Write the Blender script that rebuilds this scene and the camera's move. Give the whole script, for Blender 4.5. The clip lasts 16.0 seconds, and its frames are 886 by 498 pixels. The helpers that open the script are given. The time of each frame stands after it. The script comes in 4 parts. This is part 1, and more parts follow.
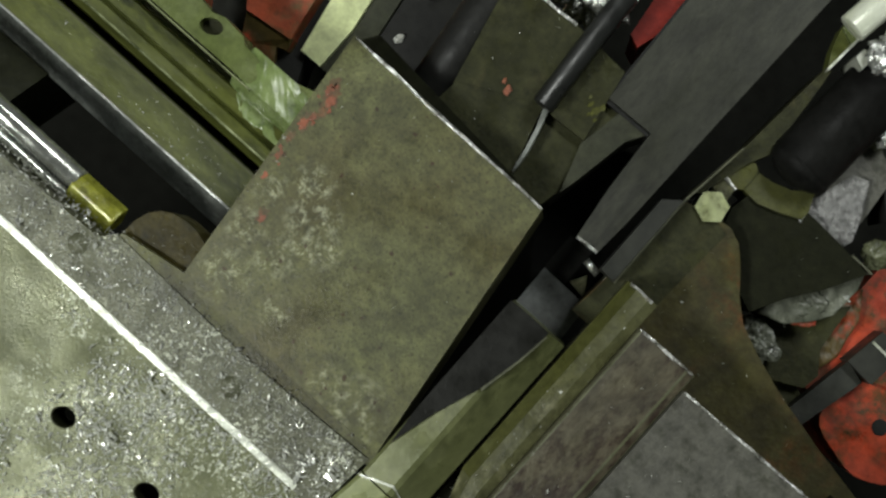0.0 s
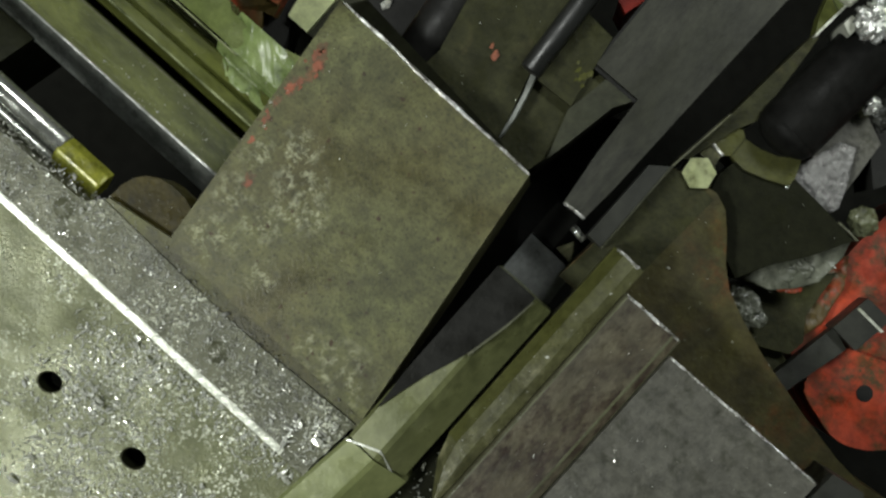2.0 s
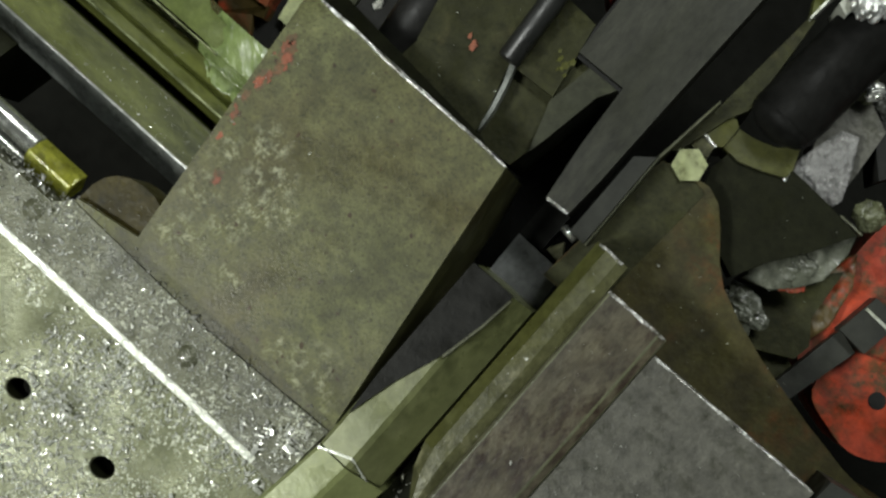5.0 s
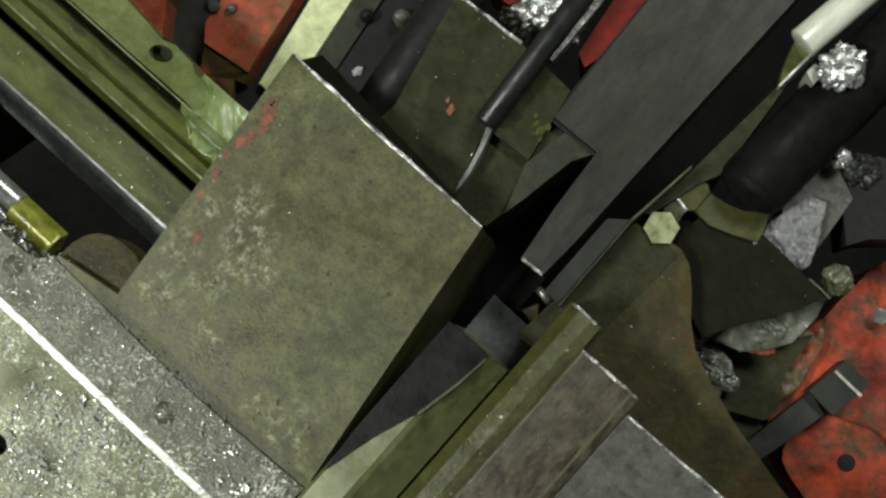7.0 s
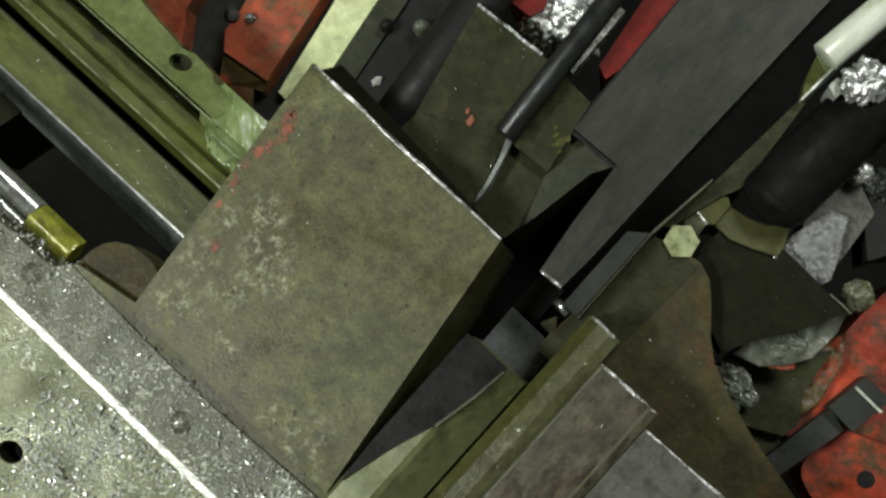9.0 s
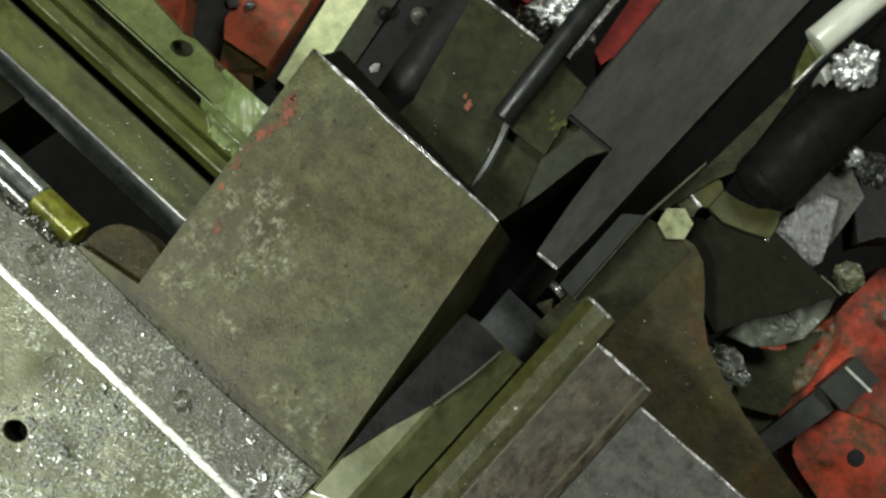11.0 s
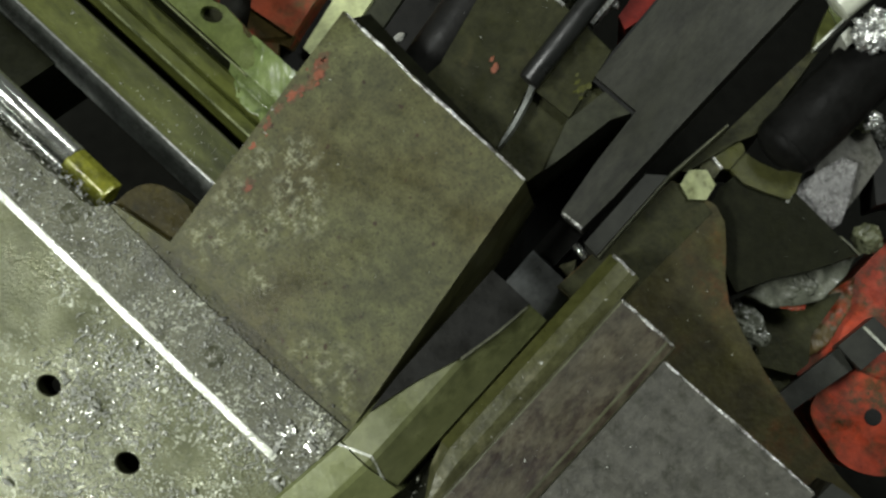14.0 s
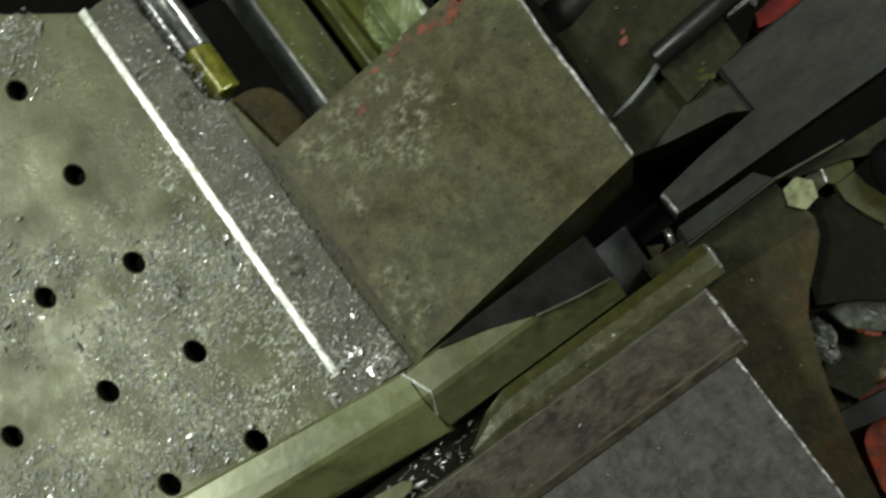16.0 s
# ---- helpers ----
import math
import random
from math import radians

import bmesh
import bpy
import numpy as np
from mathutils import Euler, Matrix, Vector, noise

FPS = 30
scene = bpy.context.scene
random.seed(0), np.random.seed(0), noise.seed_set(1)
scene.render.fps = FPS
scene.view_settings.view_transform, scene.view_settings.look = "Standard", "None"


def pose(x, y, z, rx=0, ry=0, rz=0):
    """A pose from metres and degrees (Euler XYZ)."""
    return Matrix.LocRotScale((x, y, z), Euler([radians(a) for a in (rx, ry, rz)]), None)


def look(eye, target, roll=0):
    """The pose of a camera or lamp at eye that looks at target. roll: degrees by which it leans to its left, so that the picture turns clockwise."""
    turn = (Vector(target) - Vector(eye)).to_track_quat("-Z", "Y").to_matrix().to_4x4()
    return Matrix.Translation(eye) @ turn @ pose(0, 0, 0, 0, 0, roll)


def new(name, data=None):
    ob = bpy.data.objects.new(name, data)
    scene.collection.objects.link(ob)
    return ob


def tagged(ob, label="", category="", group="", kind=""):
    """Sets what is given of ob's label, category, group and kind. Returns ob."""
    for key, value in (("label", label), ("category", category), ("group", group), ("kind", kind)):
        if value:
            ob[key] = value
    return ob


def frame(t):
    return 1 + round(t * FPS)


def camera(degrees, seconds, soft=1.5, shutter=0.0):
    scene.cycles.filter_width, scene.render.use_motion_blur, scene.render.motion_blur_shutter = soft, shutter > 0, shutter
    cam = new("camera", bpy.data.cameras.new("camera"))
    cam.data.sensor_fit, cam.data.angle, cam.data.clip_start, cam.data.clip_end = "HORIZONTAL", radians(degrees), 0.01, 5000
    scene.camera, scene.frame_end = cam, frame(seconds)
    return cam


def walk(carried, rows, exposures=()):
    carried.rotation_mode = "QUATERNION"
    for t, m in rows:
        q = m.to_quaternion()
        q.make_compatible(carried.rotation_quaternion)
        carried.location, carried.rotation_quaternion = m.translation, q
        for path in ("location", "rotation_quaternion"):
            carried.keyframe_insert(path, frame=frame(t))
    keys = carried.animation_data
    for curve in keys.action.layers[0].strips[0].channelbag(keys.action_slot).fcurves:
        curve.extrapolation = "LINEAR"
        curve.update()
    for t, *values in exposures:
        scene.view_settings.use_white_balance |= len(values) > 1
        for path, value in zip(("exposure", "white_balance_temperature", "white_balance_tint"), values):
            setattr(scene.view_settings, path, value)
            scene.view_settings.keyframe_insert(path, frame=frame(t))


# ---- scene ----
cam = camera(35.34, 16.0, 2.5, 0.5)
PATH = [
    (0, pose(0.03817, 0.01387, 0.48939, 1.190, 4.503, 41.452)),
    (0.5, pose(0.03903, 0.01169, 0.48923, 0.707, 4.435, 41.195)),
    (1, pose(0.03838, 0.00791, 0.49017, 0.271, 3.796, 41.257)),
    (1.5, pose(0.04047, 0.00852, 0.48947, -0.128, 3.825, 41.364)),
    (2, pose(0.03980, 0.01178, 0.48928, 0.084, 3.949, 41.569)),
    (2.5, pose(0.04051, 0.01296, 0.48690, 0.288, 4.033, 41.597)),
    (3, pose(0.04309, 0.01222, 0.48221, -0.160, 4.014, 41.762)),
    (3.2, pose(0.04278, 0.01618, 0.47824, -0.907, 4.181, 41.616)),
    (5.3, pose(0.08112, 0.02301, 0.46308, 3.026, 7.590, 41.243)),
    (5.5, pose(0.08061, 0.02072, 0.46431, 3.649, 7.226, 41.388)),
    (6, pose(0.08209, 0.01974, 0.46582, 4.946, 7.085, 41.551)),
    (6.5, pose(0.08208, 0.01832, 0.46715, 5.333, 6.768, 41.722)),
    (7, pose(0.08370, 0.01781, 0.47021, 5.396, 6.574, 41.643)),
    (7.5, pose(0.08356, 0.02007, 0.46982, 5.714, 6.952, 41.654)),
    (8, pose(0.08030, 0.02000, 0.46767, 6.003, 7.228, 42.149)),
    (8.5, pose(0.08003, 0.01967, 0.46795, 5.898, 7.148, 42.559)),
    (9, pose(0.08144, 0.01781, 0.46863, 5.780, 7.108, 42.207)),
    (11.5, pose(0.08411, 0.01054, 0.47764, 5.609, 6.597, 42.205)),
    (12, pose(0.08421, 0.00903, 0.47725, 5.349, 6.589, 41.815)),
    (12.5, pose(0.08372, 0.00851, 0.47827, 5.114, 6.549, 41.626)),
    (13, pose(0.08453, 0.00491, 0.47984, 5.170, 6.540, 41.793)),
    (13.5, pose(0.08724, 0.00260, 0.48373, 5.316, 6.624, 42.293)),
    (14, pose(0.08888, -0.00507, 0.48587, 5.749, 6.724, 42.499)),
    (14.5, pose(0.08806, -0.00999, 0.48892, 5.737, 7.074, 43.166)),
    (15, pose(0.08849, -0.01234, 0.49219, 5.172, 6.956, 45.291)),
    (15.5, pose(0.08778, -0.01243, 0.49528, 6.315, 7.042, 49.858)),
    (16, pose(0.08796, -0.02083, 0.49346, 6.112, 7.816, 54.045)),
]
walk(cam, PATH, [(0, -0.15), (3, -0.15), (5.5, 0.0), (12.5, -0.05), (13.5, -0.1), (14.5, -0.25), (16, -0.5)])

from mathutils.geometry import delaunay_2d_cdt

# ---- light: workshop tubes above and to the side of the machine ----
world = bpy.data.worlds.new("hall_air")
scene.world = world
world.use_nodes = True
world.node_tree.nodes["Background"].inputs[0].default_value = (0.85, 0.92, 1.0, 1)
world.node_tree.nodes["Background"].inputs[1].default_value = 0.045


def area_light(name, eye, target, sx, sy, watts, col):
    d = bpy.data.lights.new(name, "AREA")
    d.shape, d.size, d.size_y, d.energy, d.color = "RECTANGLE", sx, sy, watts, col
    ob = new(name, d)
    ob.matrix_world = look(eye, target)
    return ob


area_light("tube_light_near", (-0.40, -0.64, 1.08), (-0.02, -0.05, 0), 0.34, 0.18, 13.0, (0.96, 1.0, 0.95))
area_light("tube_light_far", (0.12, 1.2, 1.4), (0.02, 0.0, 0), 0.7, 0.22, 20.0, (0.95, 1.0, 0.97))

# ---- materials ----
MM = 0.001


def material(name, c1, c2, rough=0.5, metal=0.0, scale=40.0, grain=600.0, bump=0.25, c3=None, c3_amount=0.42,
             c3_scale=25.0, rough_var=0.18, stretch=(1, 1, 1), fine=0.25, spec=0.5, c3_at=(), speck=0.0, grime=0.0,
             speck_col=(0.62, 0.63, 0.56), speck_scale=0.8, sludge=(), mottle=0.35):
    """Greasy machine surface: broad blotches, grain, a third stain colour, uneven gloss and fine relief."""
    m = bpy.data.materials.new(name)
    m.use_nodes = True
    nt = m.node_tree
    n, l = nt.nodes, nt.links
    b = n["Principled BSDF"]
    geo = n.new("ShaderNodeNewGeometry")
    mp = n.new("ShaderNodeMapping")
    mp.inputs["Scale"].default_value = stretch
    l.new(geo.outputs["Position"], mp.inputs["Vector"])

    def tex(sc, det, ro=0.6):
        t = n.new("ShaderNodeTexNoise")
        t.inputs["Scale"].default_value, t.inputs["Detail"].default_value, t.inputs["Roughness"].default_value = sc, det, ro
        l.new(mp.outputs["Vector"], t.inputs["Vector"])
        return t.outputs["Fac"]

    def ramp(src, lo, hi):
        r = n.new("ShaderNodeMapRange")
        r.inputs["From Min"].default_value, r.inputs["From Max"].default_value = lo, hi
        l.new(src, r.inputs["Value"])
        return r.outputs["Result"]

    def mix(fac, a, c):
        x = n.new("ShaderNodeMix")
        x.data_type = "RGBA"
        l.new(fac, x.inputs["Factor"])
        for v, k in ((a, "A"), (c, "B")):
            s = [i for i in x.inputs if i.name == k and i.type == "RGBA"][0]
            if isinstance(v, tuple):
                s.default_value = (*v, 1)
            else:
                l.new(v, s)
        return [o for o in x.outputs if o.type == "RGBA"][0]

    scuff = None
    big, small = tex(scale, 5), tex(grain, 3, 0.7)
    col = mix(ramp(big, 0.36, 0.64), c1, c2)
    dark = tuple(v * (1 - fine * 1.6) for v in c1)
    g = n.new("ShaderNodeMath")
    g.operation = "MULTIPLY"
    l.new(ramp(small, 0.52, 0.72), g.inputs[0])
    g.inputs[1].default_value = min(1.0, fine * 2.4)
    col = mix(g.outputs[0], col, dark)
    if c3:
        s3 = n.new("ShaderNodeMath")
        s3.operation = "MULTIPLY"
        l.new(ramp(tex(c3_scale, 2), 1 - c3_amount - 0.04, 1 - c3_amount + 0.1), s3.inputs[0])
        l.new(ramp(tex(grain * 0.45, 4, 0.75), 0.42, 0.62), s3.inputs[1])
        mask = s3.outputs[0]
        if c3_at:
            near = None
            for px, py, pr in c3_at:
                d = n.new("ShaderNodeVectorMath")
                d.operation = "DISTANCE"
                l.new(geo.outputs["Position"], d.inputs[0])
                d.inputs[1].default_value = (px * 0.001, py * 0.001, 0.008)
                k = n.new("ShaderNodeMapRange")
                k.inputs["From Min"].default_value, k.inputs["From Max"].default_value = pr * 0.001, pr * 0.00035
                l.new(d.outputs["Value"], k.inputs["Value"])
                if near is None:
                    near = k.outputs["Result"]
                else:
                    mx = n.new("ShaderNodeMath")
                    mx.operation = "MAXIMUM"
                    l.new(near, mx.inputs[0])
                    l.new(k.outputs["Result"], mx.inputs[1])
                    near = mx.outputs[0]
            both = n.new("ShaderNodeMath")
            both.operation = "MULTIPLY"
            l.new(near, both.inputs[0])
            l.new(ramp(tex(230, 9, 0.84), 0.495, 0.59), both.inputs[1])
            mask = both.outputs[0]
        col = mix(mask, col, c3)
        scuff = mask if c3_at else None
    if mottle:
        mo = n.new("ShaderNodeMapRange")
        mo.inputs["From Min"].default_value, mo.inputs["From Max"].default_value = 0.3, 0.7
        mo.inputs["To Min"].default_value, mo.inputs["To Max"].default_value = 1 - mottle, 1 + mottle
        l.new(tex(150, 9, 0.8), mo.inputs["Value"])
        vm = n.new("ShaderNodeVectorMath")
        vm.operation = "SCALE"
        l.new(col, vm.inputs[0])
        l.new(mo.outputs["Result"], vm.inputs["Scale"])
        col = vm.outputs["Vector"]
    if speck:
        sp = ramp(tex(grain * speck_scale, 1, 0.5), 0.74 - speck * 0.05, 0.78 - speck * 0.05)
        col = mix(sp, col, speck_col)
    if grime:
        gm = n.new("ShaderNodeMath")
        gm.operation = "MULTIPLY"
        l.new(ramp(tex(scale * 0.8 + 7, 6, 0.7), 0.50, 0.68), gm.inputs[0])
        gm.inputs[1].default_value = grime
        col = mix(gm.outputs[0], col, tuple(v * 0.3 for v in c1))
    l.new(col, b.inputs["Base Color"])
    rr = n.new("ShaderNodeMapRange")
    rr.inputs["From Min"].default_value, rr.inputs["From Max"].default_value = 0.3, 0.7
    rr.inputs["To Min"].default_value, rr.inputs["To Max"].default_value = max(0.05, rough - rough_var), min(1, rough + rough_var)
    l.new(tex(scale * 2.2, 5), rr.inputs["Value"])
    l.new(rr.outputs["Result"], b.inputs["Roughness"])
    b.inputs["Metallic"].default_value = metal
    b.inputs["Specular IOR Level"].default_value = spec
    wet = None
    if sludge:
        px, py, pr = sludge
        d = n.new("ShaderNodeVectorMath")
        d.operation = "DISTANCE"
        l.new(geo.outputs["Position"], d.inputs[0])
        d.inputs[1].default_value = (px * 0.001, py * 0.001, 0)
        k = n.new("ShaderNodeMapRange")
        k.inputs["From Min"].default_value, k.inputs["From Max"].default_value = pr * 0.001, pr * 0.0003
        k.inputs["To Min"].default_value, k.inputs["To Max"].default_value = -0.12, 0.10
        l.new(d.outputs["Value"], k.inputs["Value"])
        su = n.new("ShaderNodeMath")
        l.new(k.outputs["Result"], su.inputs[0])
        l.new(tex(30, 7, 0.62), su.inputs[1])
        wet = ramp(su.outputs[0], 0.53, 0.68)
        gl = n.new("ShaderNodeTexVoronoi")
        gl.inputs["Scale"].default_value = 1050
        l.new(mp.outputs["Vector"], gl.inputs["Vector"])
        sep = n.new("ShaderNodeSeparateColor")
        l.new(gl.outputs["Color"], sep.inputs[0])
        on = n.new("ShaderNodeMath")
        on.operation = "MULTIPLY"
        l.new(wet, on.inputs[0])
        l.new(ramp(sep.outputs[0], 0.66, 0.98), on.inputs[1])
        wet = on.outputs[0]
        l.new(mix(wet, col, (0.62, 0.64, 0.52)), b.inputs["Base Color"])
        mt = n.new("ShaderNodeMapRange")
        mt.inputs["To Min"].default_value, mt.inputs["To Max"].default_value = metal, 0.85
        l.new(wet, mt.inputs["Value"])
        l.new(mt.outputs["Result"], b.inputs["Metallic"])
    bp = n.new("ShaderNodeBump")
    bp.inputs["Strength"].default_value, bp.inputs["Distance"].default_value = bump, 0.0003
    ad = n.new("ShaderNodeMath")
    l.new(small, ad.inputs[0])
    l.new(tex(grain * 0.25, 4), ad.inputs[1])
    l.new(ad.outputs[0], bp.inputs["Height"])
    if wet is not None:
        b2 = n.new("ShaderNodeBump")
        b2.inputs["Strength"].default_value, b2.inputs["Distance"].default_value = 0.9, 0.0006
        hm = n.new("ShaderNodeMath")
        hm.operation = "MULTIPLY"
        l.new(wet, hm.inputs[0])
        l.new(tex(900, 2), hm.inputs[1])
        l.new(hm.outputs[0], b2.inputs["Height"])
        l.new(bp.outputs["Normal"], b2.inputs["Normal"])
        l.new(b2.outputs["Normal"], b.inputs["Normal"])
    elif scuff is not None:
        b3 = n.new("ShaderNodeBump")
        b3.inputs["Strength"].default_value, b3.inputs["Distance"].default_value = 0.3, 0.0003
        l.new(scuff, b3.inputs["Height"])
        l.new(bp.outputs["Normal"], b3.inputs["Normal"])
        l.new(b3.outputs["Normal"], b.inputs["Normal"])
    else:
        l.new(bp.outputs["Normal"], b.inputs["Normal"])
    return m


M_TABLE = material("oiled_table_steel", (0.076, 0.083, 0.030), (0.118, 0.126, 0.054), 0.36, 0.25, 22, 900, 0.5, (0.15, 0.16, 0.10), 0.34, 40, grime=0.4, sludge=(-20, -135, 110), mottle=0.25)
M_LEDGE = material("dull_ledge_steel", (0.074, 0.076, 0.042), (0.104, 0.106, 0.064), 0.42, 0.2, 50, 900, 0.6, (0.085, 0.086, 0.068), 0.44, 40, grime=0.5, sludge=(-10, -86, 105), mottle=0.35)
M_BLOCK = material("oiled_block_steel", (0.068, 0.061, 0.019), (0.120, 0.126, 0.048), 0.48, 0.05, 17, 900, 0.3, (0.34, 0.345, 0.22), 0.40, 32, fine=0.38, grime=0.75, mottle=0.6,
                   speck=0.30, speck_col=(0.050, 0.028, 0.010), speck_scale=0.36,
                   c3_at=((-46, -18, 10), (-38, -26, 12), (-35, -37, 11), (-28, -32, 8), (-40, -46, 9), (-49, -61, 12), (-27, -59, 7), (17, -66, 14), (4, -66, 8), (-54, -44, 9), (-56, -28, 8)))
M_DARK = material("oily_dark_casting", (0.022, 0.023, 0.009), (0.040, 0.041, 0.016), 0.5, 0.0, 30, 500, 0.6, (0.062, 0.055, 0.022), 0.36, 60, spec=0.17, grime=0.75, mottle=0.5)
M_BROWN = material("brown_oiled_bed", (0.040, 0.032, 0.009), (0.056, 0.052, 0.018), 0.48, 0.0, 26, 400, 0.5, (0.080, 0.036, 0.010), 0.42, 38, spec=0.25, grime=0.8, mottle=0.5)
M_TAB = material("brown_oiled_tab", (0.030, 0.024, 0.005), (0.052, 0.042, 0.010), 0.42, 0.0, 60, 400, 0.4, (0.022, 0.020, 0.008), 0.46, 90, grime=0.5, mottle=0.5, spec=0.18)
# Greasy black parts, and the dark inside of the hub's hole.
M_BLACK = material("black_grease_and_hole_shade", (0.010, 0.010, 0.009), (0.016, 0.016, 0.014), 0.55, 0.0, 40, 500, 0.4, spec=0.2)
# Near-black base carries the deep shade seen between the parts.
M_BED = material("oiled_bed_shade_black", (0.0095, 0.0097, 0.0081), (0.015, 0.0152, 0.0127), 0.9, 0.0, 10, 300, 0.4, spec=0.02)
# Black of the cylinder, and of the shade filled into gaps.
M_PIT = material("cylinder_black_and_gap_shade", (0.0065, 0.0065, 0.0058), (0.0105, 0.0105, 0.0095), 0.5, 0.0, 40, 250, 0.6, spec=0.07)
M_NOSE = material("oily_brown_paint", (0.062, 0.046, 0.016), (0.10, 0.070, 0.024), 0.45, 0.0, 45, 300, 0.8, (0.36, 0.05, 0.02), 0.46, 50, spec=0.3, grime=0.6, mottle=0.6)
M_BEAM = material("dark_blued_steel", (0.027, 0.028, 0.020), (0.047, 0.047, 0.034), 0.5, 0.0, 16, 400, 0.5, (0.012, 0.012, 0.010), 0.5, 28, stretch=(1, 0.35, 1), spec=0.32, grime=0.85, mottle=0.5)
M_RAIL = material("olive_rail_steel", (0.126, 0.141, 0.055), (0.172, 0.183, 0.080), 0.32, 0.2, 20, 400, 0.2, (0.088, 0.096, 0.038), 0.40, 28, stretch=(1, 0.75, 1), fine=0.12, spec=0.75, grime=0.4, mottle=0.25)
M_RAILN = material("lime_rail_steel", (0.160, 0.182, 0.068), (0.215, 0.235, 0.098), 0.32, 0.15, 20, 400, 0.2, (0.11, 0.122, 0.044), 0.40, 28, stretch=(1, 0.75, 1), fine=0.12, spec=0.7, grime=0.35, mottle=0.25)
M_BAR = material("worn_bar_steel", (0.062, 0.063, 0.025), (0.104, 0.104, 0.046), 0.38, 0.1, 40, 500, 0.6, (0.27, 0.26, 0.15), 0.46, 70, stretch=(1, 0.8, 1), grime=0.75, speck=-0.2, mottle=0.5)
M_STEP = material("stained_step_steel", (0.056, 0.046, 0.026), (0.098, 0.088, 0.058), 0.45, 0.05, 22, 450, 0.6, (0.030, 0.020, 0.014), 0.50, 34, grime=0.75, spec=0.4, stretch=(1, 0.5, 1), mottle=0.5)
M_SLAB = material("grey_slab_steel", (0.074, 0.072, 0.058), (0.108, 0.105, 0.086), 0.48, 0.1, 40, 500, 0.9, (0.040, 0.040, 0.028), 0.48, 110, grime=0.6, spec=0.4, mottle=0.5)
M_CHAN = material("green_oiled_guide", (0.064, 0.073, 0.015), (0.115, 0.127, 0.034), 0.36, 0.0, 18, 400, 0.35, (0.026, 0.032, 0.008), 0.48, 30, stretch=(0.4, 1, 1), fine=0.15, grime=0.8, spec=0.3, mottle=0.45)
M_CHANL = material("bright_oiled_guide", (0.105, 0.13, 0.04), (0.175, 0.205, 0.075), 0.28, 0.1, 18, 400, 0.35, (0.045, 0.06, 0.018), 0.44, 34, fine=0.1, grime=0.6, mottle=0.4)
M_EDGE = material("worn_bright_edge", (0.60, 0.60, 0.57), (0.24, 0.24, 0.21), 0.28, 0.5, 110, 500, 1.4, (0.05, 0.048, 0.034), 0.66, 190, mottle=0.8)
M_BEAD = material("rubbed_guide_edge", (0.30, 0.33, 0.17), (0.14, 0.16, 0.07), 0.3, 0.3, 70, 500, 0.5, (0.06, 0.07, 0.03), 0.45, 90)
M_WEAR = material("faintly_worn_edge", (0.105, 0.108, 0.06), (0.055, 0.057, 0.03), 0.45, 0.1, 60, 700, 0.5, (0.22, 0.22, 0.17), 0.3, 120)
M_CHROME = material("scratched_bright_steel", (0.62, 0.63, 0.58), (0.45, 0.46, 0.42), 0.2, 0.85, 60, 600, 0.25, (0.2, 0.2, 0.17), 0.35, 120)
M_LINE = material("rubbed_bright_steel", (0.82, 0.84, 0.76), (0.58, 0.60, 0.50), 0.3, 0.4, 40, 700, 0.5, (0.30, 0.31, 0.22), 0.44, 90, mottle=0.35)
M_NUT = material("oiled_pale_nut", (0.30, 0.33, 0.16), (0.42, 0.45, 0.24), 0.35, 0.0, 60, 300, 0.5, (0.08, 0.08, 0.03), 0.5, 90, grime=0.9)
M_LUG = material("oily_olive_bracket", (0.050, 0.052, 0.014), (0.078, 0.080, 0.024), 0.4, 0.05, 40, 400, 0.5, (0.12, 0.125, 0.05), 0.36, 90, grime=0.5, spec=0.4)
M_CRUST = material("pale_green_crust", (0.075, 0.082, 0.04), (0.17, 0.18, 0.10), 0.3, 0.0, 120, 300, 1.6, (0.04, 0.042, 0.02), 0.48, 160, grime=0.7)
# Dark olive parts; also the shade in drilled holes and behind the block.
M_FAN = material("dark_olive_and_shade", (0.0085, 0.0094, 0.0042), (0.0145, 0.0155, 0.007), 0.55, 0.0, 30, 400, 0.5, spec=0.08, grime=0.5)
M_FACET = material("dull_olive_facet", (0.027, 0.029, 0.017), (0.043, 0.045, 0.026), 0.5, 0.0, 30, 500, 0.4, spec=0.25, grime=0.65, mottle=0.45)
M_TIP = material("yellow_oiled_steel", (0.17, 0.17, 0.02), (0.33, 0.34, 0.045), 0.22, 0.1, 90, 400, 0.7, (0.06, 0.06, 0.015), 0.45, 120)
M_YELLOW = material("yellow_oil_film", (0.05, 0.05, 0.018), (0.085, 0.088, 0.025), 0.25, 0.0, 90, 300, 0.8, (0.24, 0.25, 0.05), 0.4, 160)
M_RED = material("worn_red_paint", (0.46, 0.062, 0.024), (0.30, 0.038, 0.016), 0.42, 0.0, 45, 260, 0.5, (0.056, 0.042, 0.016), 0.62, 44, grime=0.85, spec=0.4, mottle=0.5)
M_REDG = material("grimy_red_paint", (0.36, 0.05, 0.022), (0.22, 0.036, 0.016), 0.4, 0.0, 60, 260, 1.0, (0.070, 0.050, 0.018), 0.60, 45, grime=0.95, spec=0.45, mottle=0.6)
M_REDC = material("faded_red_paint", (0.38, 0.072, 0.030), (0.25, 0.056, 0.024), 0.45, 0.0, 50, 300, 0.7, (0.115, 0.080, 0.032), 0.55, 62, grime=0.6, spec=0.4, mottle=0.6)
